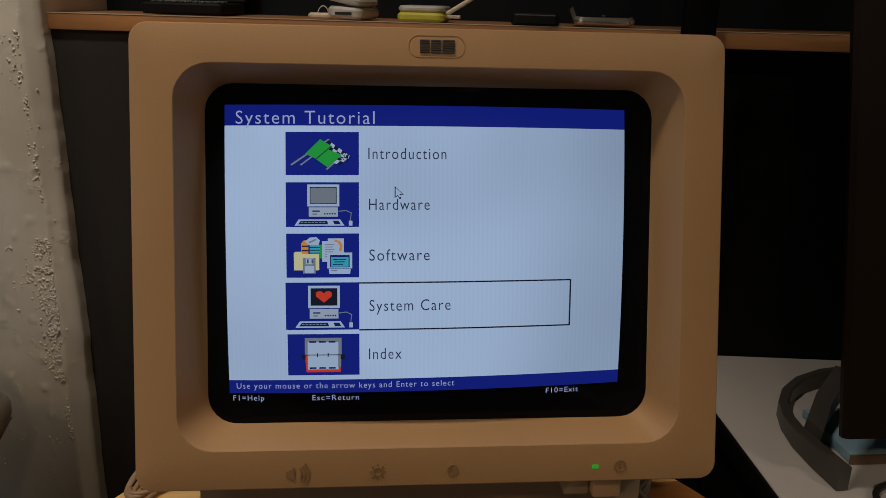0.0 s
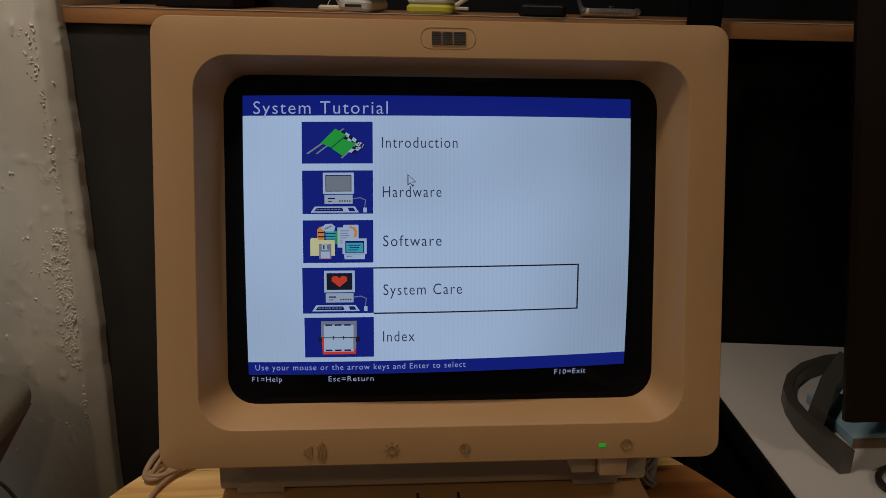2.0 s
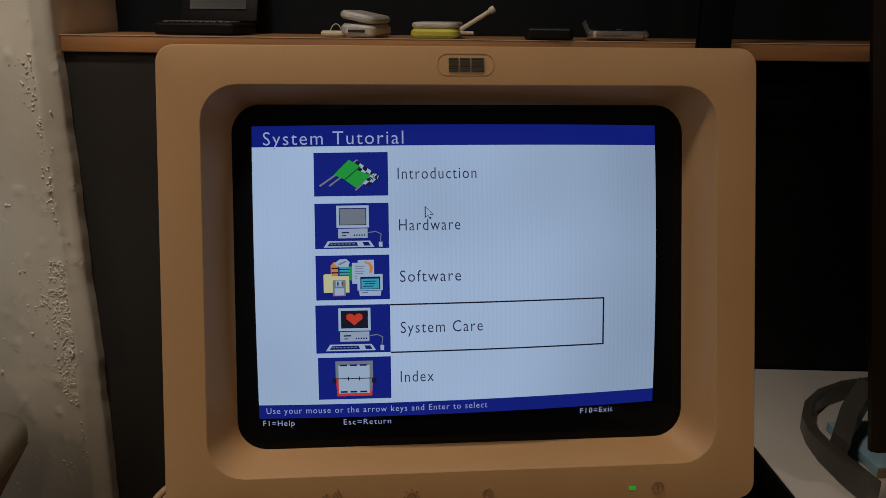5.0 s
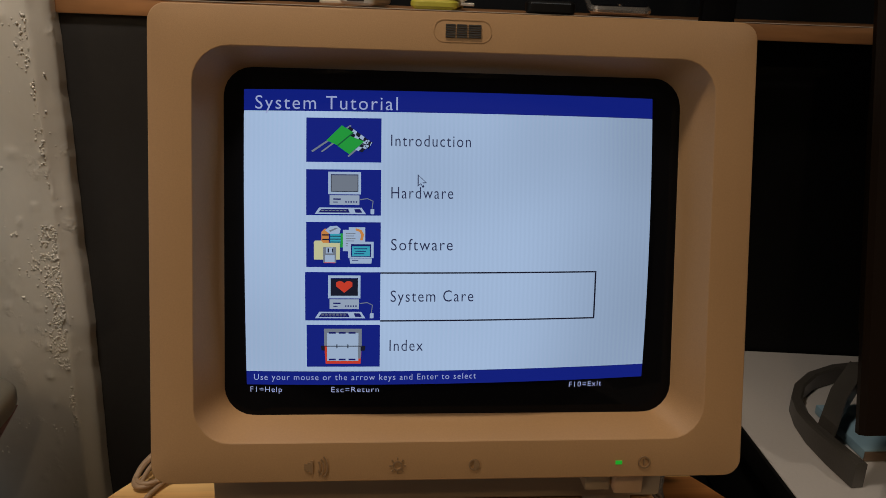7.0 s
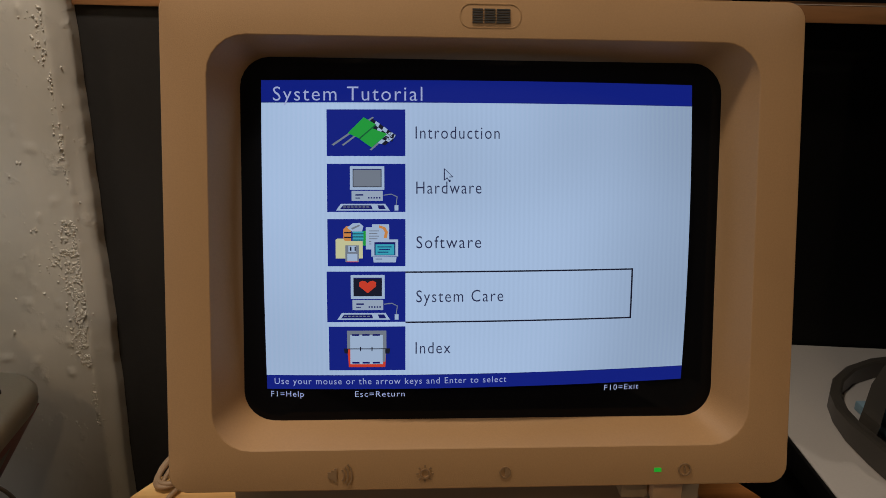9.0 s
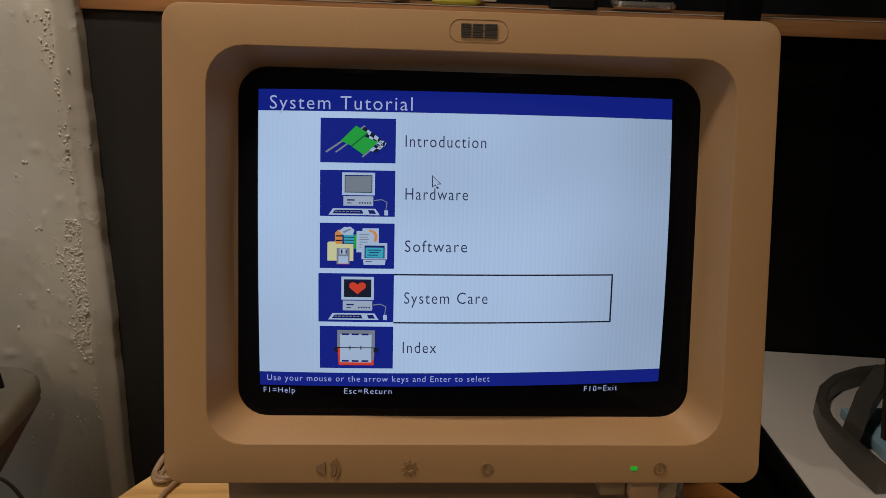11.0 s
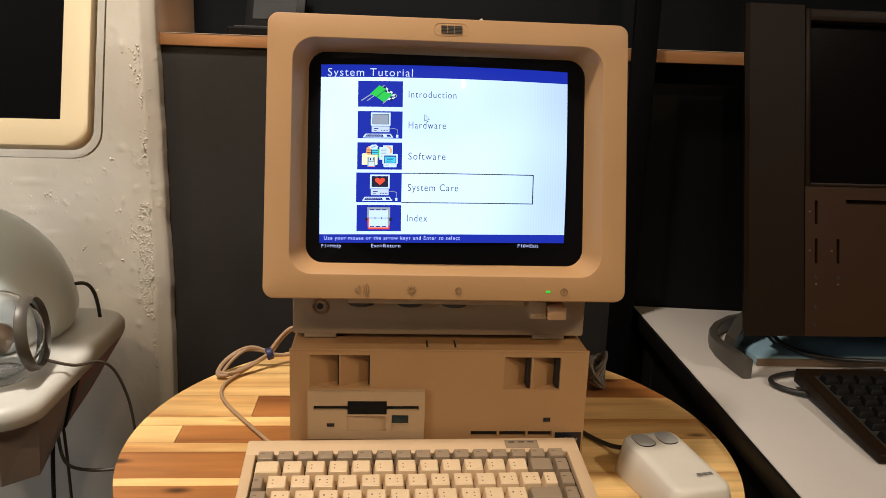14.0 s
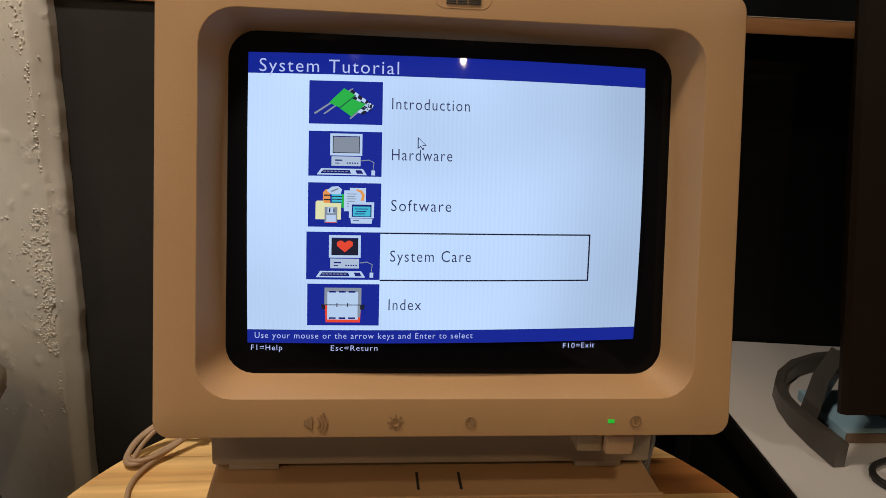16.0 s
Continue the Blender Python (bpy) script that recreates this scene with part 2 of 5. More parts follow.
YELLOW = mat("yellow_plastic", (0.55, 0.50, 0.06), 0.4, tint=0.06, tint_scale=60)
BONE = mat("bone_plastic", (0.62, 0.56, 0.45), 0.4, tint=0.06, tint_scale=60)
CLEAR = mat("clear_acrylic", (0.95, 0.96, 0.97), 0.03)
CLEAR.node_tree.nodes["Principled BSDF"].inputs["Transmission Weight"].default_value = 1.0
CLEAR.node_tree.nodes["Principled BSDF"].inputs["IOR"].default_value = 1.46
FLOOR = mat("grey_floor", (0.07, 0.06, 0.05), 0.5, tint=0.1, tint_scale=3, grain=0.05)
# colours of the unseen ceiling and walls, kept dark to cut bounced fill
CEIL = mat("low_bounce_ceiling_grey", (0.06, 0.06, 0.06), 0.8, tint=0.03, tint_scale=2)
PAINT = mat("low_bounce_room_grey", (0.12, 0.11, 0.10), 0.6, tint=0.04, tint_scale=3, bump=0.2, bump_scale=60)
BULB = mat("lamp_bulb", (1, 0.85, 0.6), 0.4, glow=150.0, glow_color=(1.0, 0.72, 0.40))


def plaster():
    """Old white paint on lumpy plaster, glossy in places, with blisters and scratches."""
    m = bpy.data.materials.new("lumpy_white_plaster")
    m.use_nodes = True
    nt = m.node_tree
    p = nt.nodes["Principled BSDF"]
    co = nt.nodes.new("ShaderNodeTexCoord")

    def tex(scale, detail):
        n = nt.nodes.new("ShaderNodeTexNoise")
        n.inputs["Scale"].default_value, n.inputs["Detail"].default_value = scale, detail
        nt.links.new(co.outputs["Object"], n.inputs["Vector"])
        return n

    big, mid, fine = tex(5, 4), tex(32, 5), tex(160, 4)
    ramp = nt.nodes.new("ShaderNodeValToRGB")
    ramp.color_ramp.elements[0].position, ramp.color_ramp.elements[1].position = 0.3, 0.7
    ramp.color_ramp.elements[0].color, ramp.color_ramp.elements[1].color = (0.66, 0.615, 0.53, 1), (0.80, 0.77, 0.70, 1)
    nt.links.new(big.outputs["Fac"], ramp.inputs["Fac"])
    nt.links.new(ramp.outputs["Color"], p.inputs["Base Color"])
    spots = nt.nodes.new("ShaderNodeMapRange")
    spots.inputs["From Min"].default_value, spots.inputs["From Max"].default_value = 0.60, 0.74
    nt.links.new(mid.outputs["Fac"], spots.inputs["Value"])
    h = nt.nodes.new("ShaderNodeMath")
    h.operation = "MULTIPLY"
    nt.links.new(spots.outputs["Result"], h.inputs[0])
    nt.links.new(fine.outputs["Fac"], h.inputs[1])
    add = nt.nodes.new("ShaderNodeMath")
    add.operation = "MULTIPLY_ADD"
    add.inputs[1].default_value = 0.35
    nt.links.new(mid.outputs["Fac"], add.inputs[0])
    nt.links.new(h.outputs["Value"], add.inputs[2])
    b = nt.nodes.new("ShaderNodeBump")
    b.inputs["Strength"].default_value, b.inputs["Distance"].default_value = 0.38, 0.0035
    nt.links.new(add.outputs["Value"], b.inputs["Height"])
    nt.links.new(b.outputs["Normal"], p.inputs["Normal"])
    rr = nt.nodes.new("ShaderNodeMapRange")
    rr.inputs["To Min"].default_value, rr.inputs["To Max"].default_value = 0.22, 0.5
    nt.links.new(big.outputs["Fac"], rr.inputs["Value"])
    nt.links.new(rr.outputs["Result"], p.inputs["Roughness"])
    return m


WALL = plaster()


# ---- mesh helpers ----
def mesh_of(name, verts, faces, mats, face_mats=None, smooth=False):
    me = bpy.data.meshes.new(name)
    me.from_pydata([tuple(v) for v in verts], [], faces)
    for m in (mats if isinstance(mats, (list, tuple)) else [mats]):
        me.materials.append(m)
    if face_mats:
        for poly, k in zip(me.polygons, face_mats):
            poly.material_index = k
    if smooth:
        for poly in me.polygons:
            poly.use_smooth = True
    me.update()
    return me


def put(name, me, parent=None, m=None, label=""):
    ob = new(name, me)
    if parent:
        ob.parent = parent
    if m is not None:
        ob.matrix_basis = m
    if label:
        ob["label"] = label
    return ob


def bm_mesh(name, bm, material, smooth_angle=None):
    bmesh.ops.recalc_face_normals(bm, faces=bm.faces[:])
    me = bpy.data.meshes.new(name)
    bm.to_mesh(me)
    bm.free()
    for mm in (material if isinstance(material, (list, tuple)) else [material]):
        me.materials.append(mm)
    if smooth_angle:
        for poly in me.polygons:
            poly.use_smooth = True
        me.set_sharp_from_angle(angle=radians(smooth_angle))
    return me


def part(name, bm, material, parent=None, label="", m=None, smooth=40):
    return put(name, bm_mesh(name, bm, material, smooth), parent, m, label)


def box(x0, x1, y0, y1, z0, z1, bevel=0.0, seg=2):
    bm = bmesh.new()
    bmesh.ops.create_cube(bm, size=1)
    for v in bm.verts:
        v.co = Vector((x0 + (v.co.x + 0.5) * (x1 - x0), y0 + (v.co.y + 0.5) * (y1 - y0), z0 + (v.co.z + 0.5) * (z1 - z0)))
    if bevel:
        bmesh.ops.bevel(bm, geom=bm.edges[:], offset=bevel, segments=seg, profile=0.5, affect="EDGES")
    return bm


def cyl(r, h, seg=24, r2=None, bevel=0.0):
    bm = bmesh.new()
    bmesh.ops.create_cone(bm, cap_ends=True, segments=seg, radius1=r, radius2=r if r2 is None else r2, depth=h)
    if bevel:
        rim = [e for e in bm.edges if len(e.link_faces) == 2 and any(len(f.verts) > 4 for f in e.link_faces)]
        bmesh.ops.bevel(bm, geom=rim, offset=bevel, segments=2, profile=0.5, affect="EDGES")
    return bm


def join(*bms):
    out = bmesh.new()
    for b in bms:
        me = bpy.data.meshes.new("tmp")
        b.to_mesh(me)
        b.free()
        out.from_mesh(me)
        bpy.data.meshes.remove(me)
    return out


def moved(bm, m):
    bmesh.ops.transform(bm, matrix=m, verts=bm.verts[:])
    return bm


def rrect(cx, cz, w, h, r, n=6):
    """Points of a rounded rectangle, counter-clockwise, in the x-z plane."""
    pts = []
    for k, (sx, sz) in enumerate(((1, -1), (1, 1), (-1, 1), (-1, -1))):
        ox, oz = cx + sx * (w / 2 - r), cz + sz * (h / 2 - r)
        for i in range(n + 1):
            a = radians(-90 + 90 * k + 90 * i / n)
            pts.append((ox + r * math.cos(a), oz + r * math.sin(a)))
    return pts


def loft(rings, cap_first=False, cap_last=False):
    """A skin over rings of equal length, each a list of points."""
    n = len(rings[0])
    verts = [p for ring in rings for p in ring]
    faces = []
    for k in range(len(rings) - 1):
        a, b = k * n, (k + 1) * n
        faces += [(a + i, a + (i + 1) % n, b + (i + 1) % n, b + i) for i in range(n)]
    if cap_first:
        faces.append(tuple(range(n)))
    if cap_last:
        faces.append(tuple((len(rings) - 1) * n + i for i in range(n)))
    bm = bmesh.new()
    vs = [bm.verts.new(p) for p in verts]
    for f in faces:
        bm.faces.new([vs[i] for i in f])
    return bm


def tube(points, radius, res=3, cyclic=False):
    """A cord through points, as a mesh."""
    cu = bpy.data.curves.new("cord", "CURVE")
    cu.dimensions, cu.bevel_depth, cu.bevel_resolution, cu.resolution_u = "3D", radius, res, 8
    sp = cu.splines.new("NURBS")
    sp.points.add(len(points) - 1)
    for q, p in zip(sp.points, points):
        q.co = (*p, 1)
    sp.use_endpoint_u, sp.order_u, sp.use_cyclic_u = True, 4, cyclic
    ob = bpy.data.objects.new("cord", cu)
    scene.collection.objects.link(ob)
    me = bpy.data.meshes.new_from_object(ob)
    bpy.data.objects.remove(ob)
    bpy.data.curves.remove(cu)
    bm = bmesh.new()
    bm.from_mesh(me)
    bpy.data.meshes.remove(me)
    return bm


def holed_panel(x0, x1, z0, z1, y, holes):
    """A front panel in the x-z plane at depth y, with recesses: (x0, x1, z0, z1, depth at its left, depth at its right)."""
    xs = sorted({x0, x1, *(h[0] for h in holes), *(h[1] for h in holes)})
    zs = sorted({z0, z1, *(h[2] for h in holes), *(h[3] for h in holes)})
    bm = bmesh.new()
    for xa, xb in zip(xs, xs[1:]):
        for za, zb in zip(zs, zs[1:]):
            cx, cz = (xa + xb) / 2, (za + zb) / 2
            if not any(h[0] < cx < h[1] and h[2] < cz < h[3] for h in holes):
                bm.faces.new([bm.verts.new(p) for p in ((xa, y, za), (xb, y, za), (xb, y, zb), (xa, y, zb))])
    for a, b, c, d, dl, dr in holes:
        f = [(a, y, c), (b, y, c), (b, y, d), (a, y, d)]
        k = [(a, y + dl, c), (b, y + dr, c), (b, y + dr, d), (a, y + dl, d)]
        for i in range(4):
            j = (i + 1) % 4
            bm.faces.new([bm.verts.new(p) for p in (f[i], f[j], k[j], k[i])])
        bm.faces.new([bm.verts.new(p) for p in k])
    bmesh.ops.remove_doubles(bm, verts=bm.verts[:], dist=1e-5)
    return bm


def thing(name, label, category, m=None, group=""):
    ob = new(name)
    if m is not None:
        ob.matrix_basis = m
    return tagged(ob, label, category, group)


def structure(name, bm, material, m=None, label="", smooth=None):
    ob = part(name, bm, material, None, label, m, smooth)
    return tagged(ob, kind="structure")


# ---- the room: unseen enclosing walls and ceiling, assumed, dark to limit bounced light ----
structure("floor", box(-2.6, 2.6, -3.2, 1.3, -0.1, 0.0), FLOOR)
structure("ceiling", box(-2.6, 2.6, -3.2, 1.3, 2.66, 2.76), CEIL)
structure("wall_south", box(-2.6, 2.6, -3.3, -3.2, 0, 2.66), PAINT)
structure("wall_west", join(box(-2.7, -2.6, -3.2, -2.5, 0, 2.66), box(-2.7, -2.6, -1.3, 1.3, 0, 2.66), box(-2.7, -2.6, -2.5, -1.3, 0, 0.9), box(-2.7, -2.6, -2.5, -1.3, 2.1, 2.66)), PAINT)
structure("wall_east", box(2.6, 2.7, -3.2, 1.3, 0, 2.66), PAINT)
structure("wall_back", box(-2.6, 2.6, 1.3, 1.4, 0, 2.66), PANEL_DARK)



def added_window():
    """An unseen window added in the west wall, behind the camera, to carry a soft fill light."""
    th = structure("window_1", join(box(-2.68, -2.63, -2.5, -2.45, 0.9, 2.1), box(-2.68, -2.63, -1.35, -1.3, 0.9, 2.1), box(-2.68, -2.63, -2.45, -1.35, 0.9, 0.95), box(-2.68, -2.63, -2.45, -1.35, 2.05, 2.1), box(-2.675, -2.635, -1.92, -1.88, 0.95, 2.05)), PAINT, None, "plain framed window, unseen, added to carry a fill light")
    part("window_sill", box(-2.62, -2.52, -2.52, -1.28, 0.87, 0.899, 0.004), PAINT, th)
    ld = bpy.data.lights.new("window_fill_light", "AREA")
    ld.shape, ld.size, ld.size_y, ld.energy, ld.color = "RECTANGLE", 1.08, 1.08, FILL_WINDOW_POWER, FILL_WINDOW_COLOUR
    new("window_fill_light", ld).matrix_basis = look((-2.625, -1.9, 1.5), (0, -1.9, 1.5))


added_window()

# the alcove's own frame: x along the shelf's front edge, y into the alcove
ALC = pose(-0.375, 0.536, 0, 0, 0, -6.9)


def plaster_wall():
    """The old wall that ends in a lumpy corner beside the alcove, with a crust of blisters along it."""
    xs = [-2.4, -1.6, -1.1] + [-0.8 + 0.02 * i for i in range(34)] + [-0.12 + 0.006 * i for i in range(8)] + [-0.072 + 0.0024 * i for i in range(30)]
    zs = [0.0, 0.25] + [0.45 + 0.0045 * i for i in range(190)] + [1.33, 1.65, 2.0, 2.66]
    verts, faces = [], []

    def wob(z):
        return 0.0012 * math.sin(z * 9 + 0.6) + 0.0016 * noise.noise(Vector((0.3, z * 14, 2.0))) + 0.0006 * noise.noise(Vector((4.3, z * 60, 2.0)))

    def lump(x, z):
        near = math.exp(-((x + 0.018) / 0.020) ** 2)
        patch = max(0.0, min(1.0, 0.55 + 1.6 * noise.noise(Vector((x * 9 + 3, z * 7, 1.7)))))
        q = max(0.0, noise.noise(Vector((x * 190, z * 150, 5.0)))) + 0.8 * max(0.0, noise.noise(Vector((x * 330, z * 220, 8.0))))
        far = max(0.0, noise.noise(Vector((x * 75, z * 85, 9.0))) - 0.42) * 0.007
        return 0.004 * noise.noise(Vector((x * 6, z * 6, 0))) - 0.0006 * noise.noise(Vector((x * 30, z * 14, 3))) - near * patch * 0.0010 * q - far
    for z in zs:
        row = []
        lean = 0.005 * max(0, 1.15 - z)
        for x in xs:
            row.append((x - 0.0055 + (wob(z) + lean) * max(0.0, 1 + x / 0.25), lump(x, z) - 0.026 + max(0.0, x + 0.0075) * 0.75, z))
        e = row[-1][0]
        row += [(e + 0.005, -0.0185 + 0.0005 * noise.noise(Vector((9, z * 50, 0))), z), (e + 0.0105 + 0.0006 * noise.noise(Vector((5, z * 70, 0))), -0.0145, z), (e + 0.012 + 0.0007 * noise.noise(Vector((1, z * 40, 0))), -0.010, z), (e + 0.008, 0.05, z), (e + 0.004, 0.26, z)]
        verts += row
    n = len(xs) + 5
    for j in range(len(zs) - 1):
        for i in range(n - 1):
            faces.append((j * n + i, j * n + i + 1, (j + 1) * n + i + 1, (j + 1) * n + i))
    k = len(verts)
    verts += [(-2.4, 0.26, 0), (-2.4, 0.26, 2.66)]
    faces += [(0, (len(zs) - 1) * n, k + 1, k), (k, k + 1, len(zs) * n - 1, n - 1)]
    ob = put("wall_plaster", mesh_of("wall_plaster", verts, faces, WALL, smooth=True), None, ALC)
    tagged(ob, "lumpy white-painted plaster wall ending in a worn corner", "wall", kind="structure")
    rnd = random.Random(21)
    verts, faces = [], []
    spots = []
    # two dense fields of crumbly paint beside the ridge, thin trails above and below, stray blisters further in
    for count, z0, z1, wide in ((520, 0.820, 0.915, 0.030), (420, 0.742, 0.832, 0.022), (60, 0.955, 1.085, 0.007), (60, 0.66, 0.72, 0.006), (50, 1.08, 1.14, 0.03)):
        n = 0
        while n < count:
            z = rnd.uniform(z0, z1)
            f = (z - z0) / (z1 - z0)
            x = -0.009 - abs(rnd.gauss(0, 0.5)) * wide * (0.35 + 1.3 * f * (1 - f) * 2)
            if noise.noise(Vector((x * 160, z * 120, 4.0))) > -0.12:
                spots.append((x, z, rnd.uniform(0.0006, 0.0017)))
                n += 1
    for _ in range(15):
        cx, cz = rnd.uniform(-0.16, -0.02), rnd.uniform(0.62, 1.12)
        spots += [(cx + rnd.gauss(0, 0.004), cz + rnd.gauss(0, 0.004), rnd.uniform(0.0008, 0.0019)) for _ in range(rnd.randint(1, 6))]
    spots += [(rnd.uniform(-0.40, -0.03), rnd.uniform(0.5, 1.3), rnd.uniform(0.0006, 0.0016)) for _ in range(70)]
    spots += [(-0.004 + rnd.gauss(0, 0.003), rnd.uniform(0.55, 1.3), rnd.uniform(0.0006, 0.0013)) for _ in range(40)]
    for x, z, r in spots:
        k = len(verts)
        px = x - 0.0055 + (wob(z) + 0.005 * max(0, 1.15 - z)) * max(0.0, 1 + x / 0.25)
        py = lump(x, z) - 0.0260 + max(0.0, x + 0.0075) * 0.75
        s, turn = rnd.uniform(0.7, 1.5), rnd.uniform(0, 1)
        for ring, (q, h) in enumerate(((1.0, 0.0), (0.75, 0.55), (0.35, 0.85))):
            for i in range(6):
                a = 2 * math.pi * (i + turn) / 6
                k_r = r * q * rnd.uniform(0.75, 1.25)
                verts.append((px + k_r * math.cos(a), py - r * h * 0.9, z + k_r * s * math.sin(a)))
        for ring in range(2):
            for i in range(6):
                j = (i + 1) % 6
                faces.append((k + ring * 6 + i, k + ring * 6 + j, k + ring * 6 + 6 + j, k + ring * 6 + 6 + i))
        faces.append(tuple(k + 12 + i for i in range(6)))
    crust = put("paint_blisters", mesh_of("paint_blisters", verts, faces, WALL, smooth=True), ob)
    tagged(crust, kind="stuff")


plaster_wall()
structure("wall_panel", box(-0.01, 0.694, 0.006, 0.026, 0.0, 1.139), PANEL, ALC, "charcoal panel under the shelf")
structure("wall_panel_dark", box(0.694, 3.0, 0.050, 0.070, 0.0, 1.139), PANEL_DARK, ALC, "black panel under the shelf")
structure("alcove_back", box(-0.03, 3.0, 0.160, 0.180, 1.1375, 2.66), NICHE_BACK, ALC, "dark blue-black backing behind the shelf")
shelf = thing("wall_shelf", "orange-brown wooden shelf board with a pale strip along its top edge", "shelf", ALC)
part("board", box(0.000, 1.9, 0.0, 0.158, 1.1395, 1.1562, 0.0010), SHELF, shelf)
part("edge_strip", box(0.002, 1.9, -0.0006, 0.004, 1.1563, 1.1570), mat("pale_edge", (0.55, 0.48, 0.38), 0.4), shelf, "pale strip along the top edge")
up = thing("shelf_upright", "black upright post in front of the wooden shelf", "post", ALC)
part("post", box(0.661, 0.694, -0.016, -0.002, 0.0, 1.75, 0.002), mat("matt_black_paint", (0.002, 0.002, 0.003), 0.6, spec=0.08, tint=0.2, tint_scale=20), up)


# ---- ceiling lamps, two reflected in the tube and three unseen ones placed as fill ----
def ceiling_or_fill_lamp(p, power, aim, cone, size, colour):
    x, y, z = p
    th = thing("ceiling_or_fill_spotlight", "small warm ceiling spotlight in a black can, two reflected and three placed as fill", "lamp", pose(x, y, z), "ceiling spotlights")
    bm = loft([[(0.045 * math.cos(a) * k, 0.045 * math.sin(a) * k, h) for a in [2 * math.pi * i / 24 for i in range(24)]] for k, h in ((0.9, -0.02), (1.0, -0.02), (1.0, 0.05), (0.9, 0.05))], False, True)
    part("can", bm, BLACK, th)
    part("bulb", moved(cyl(0.013, 0.006), pose(0, 0, 0.0)), BULB, th, "glowing warm bulb")
    ld = bpy.data.lights.new("ceiling_or_fill_lamp", "SPOT")
    ld.energy, ld.color, ld.shadow_soft_size, ld.spot_size, ld.spot_blend = power, colour, size, radians(cone), 1.0
    lo = new("lamp_light", ld)
    lo.parent = th
    lo.matrix_basis = look((0, 0, -0.03), (aim[0] - x, aim[1] - y, aim[2] - z))


for lamp in LAMPS:
    ceiling_or_fill_lamp(*lamp)


# ---- the round table ----
TC, TR, TZ = (-0.001, 0.102), 0.306, 0.75


def round_table():
    th = thing("round_table", "round table of pale and dark striped acacia planks", "table", pose(TC[0], TC[1], 0))
    left = ((0.31, 0.225, ((-9, 0),)), (0.225, 0.175, ((-9, 0),)), (0.175, 0.109, ((-9, 0),)), (0.109, 0.053, ((-9, 0), (-0.192, 1))), (0.053, 0.031, ((-9, 0),)), (0.031, -0.008, ((-9, 0), (-0.259, 1))),
            (-0.008, -0.027, ((-9, 0),)), (-0.027, -0.078, ((-9, 1),)), (-0.078, -0.092, ((-9, 0),)), (-0.092, -0.130, ((-9, 1),)), (-0.130, -0.150, ((-9, 0),)), (-0.150, -0.200, ((-9, 1),)), (-0.200, -0.31, ((-9, 0),)))
    right = ((0.31, 0.19, ((0, 0),)), (0.19, 0.165, ((0, 0),)), (0.165, 0.107, ((0, 1),)), (0.107, 0.05, ((0, 0),)), (0.05, 0.0, ((0, 0),)), (0.0, -0.07, ((0, 0), (0.25, 0))), (-0.07, -0.14, ((0, 0),)), (-0.14, -0.31, ((0, 0),)))

    def half(y):
        return math.sqrt(max(1e-6, TR * TR - y * y))

    def plank(x0, x1, y1, y0, tone):
        g = 0.0003
        rows = []
        n = 10
        for i in range(n + 1):
            y = y0 + g + (y1 - y0 - 2 * g) * i / n
            a, b = max(x0 + g, -half(y)), min(x1 - g, half(y))
            if b - a > 0.0005:
                rows.append((a, b, y))
        if len(rows) < 2:
            return
        bm = bmesh.new()
        top = [(bm.verts.new((a, y, TZ)), bm.verts.new((b, y, TZ))) for a, b, y in rows]
        low = [(bm.verts.new((a, y, TZ - 0.022)), bm.verts.new((b, y, TZ - 0.022))) for a, b, y in rows]
        for i in range(len(rows) - 1):
            bm.faces.new((top[i][0], top[i][1], top[i + 1][1], top[i + 1][0]))
            bm.faces.new((low[i][0], low[i + 1][0], low[i + 1][1], low[i][1]))
            for s in (0, 1):
                bm.faces.new((top[i][s], top[i + 1][s], low[i + 1][s], low[i][s]))
        for i in (0, -1):
            bm.faces.new((top[i][0], top[i][1], low[i][1], low[i][0]))
        part("plank", bm, WOOD_D if tone else WOOD_L, th, smooth=None)

    for rows, end in ((left, 0.0), (right, 9)):
        for y1, y0, segs in rows:
            for k, (x0, tone) in enumerate(segs):
                x1 = segs[k + 1][0] if k + 1 < len(segs) else end
                plank(x0, x1, y1, y0, tone)
    part("column", moved(cyl(0.035, 0.70), pose(0, 0, 0.378)), STEEL_DARK, th)
    part("foot_plate", moved(cyl(0.21, 0.02, 40, 0.2), pose(0, 0, 0.0115)), STEEL_DARK, th)


round_table()

# ---- the beige display ----
TILT = 14.1
MON = pose(0, 0, 0.9325, -TILT)
UC, VC, R_TUBE, W0 = 0.0, 0.125, 0.75, 0.006


def tube_w(u, v, lift=0.0):
    return W0 + ((u - UC) ** 2 + (v - VC) ** 2) / (2 * R_TUBE) - lift


monitor = thing("crt_monitor", "aged beige tube monitor, switched on, tilted back on its base", "monitor", MON)


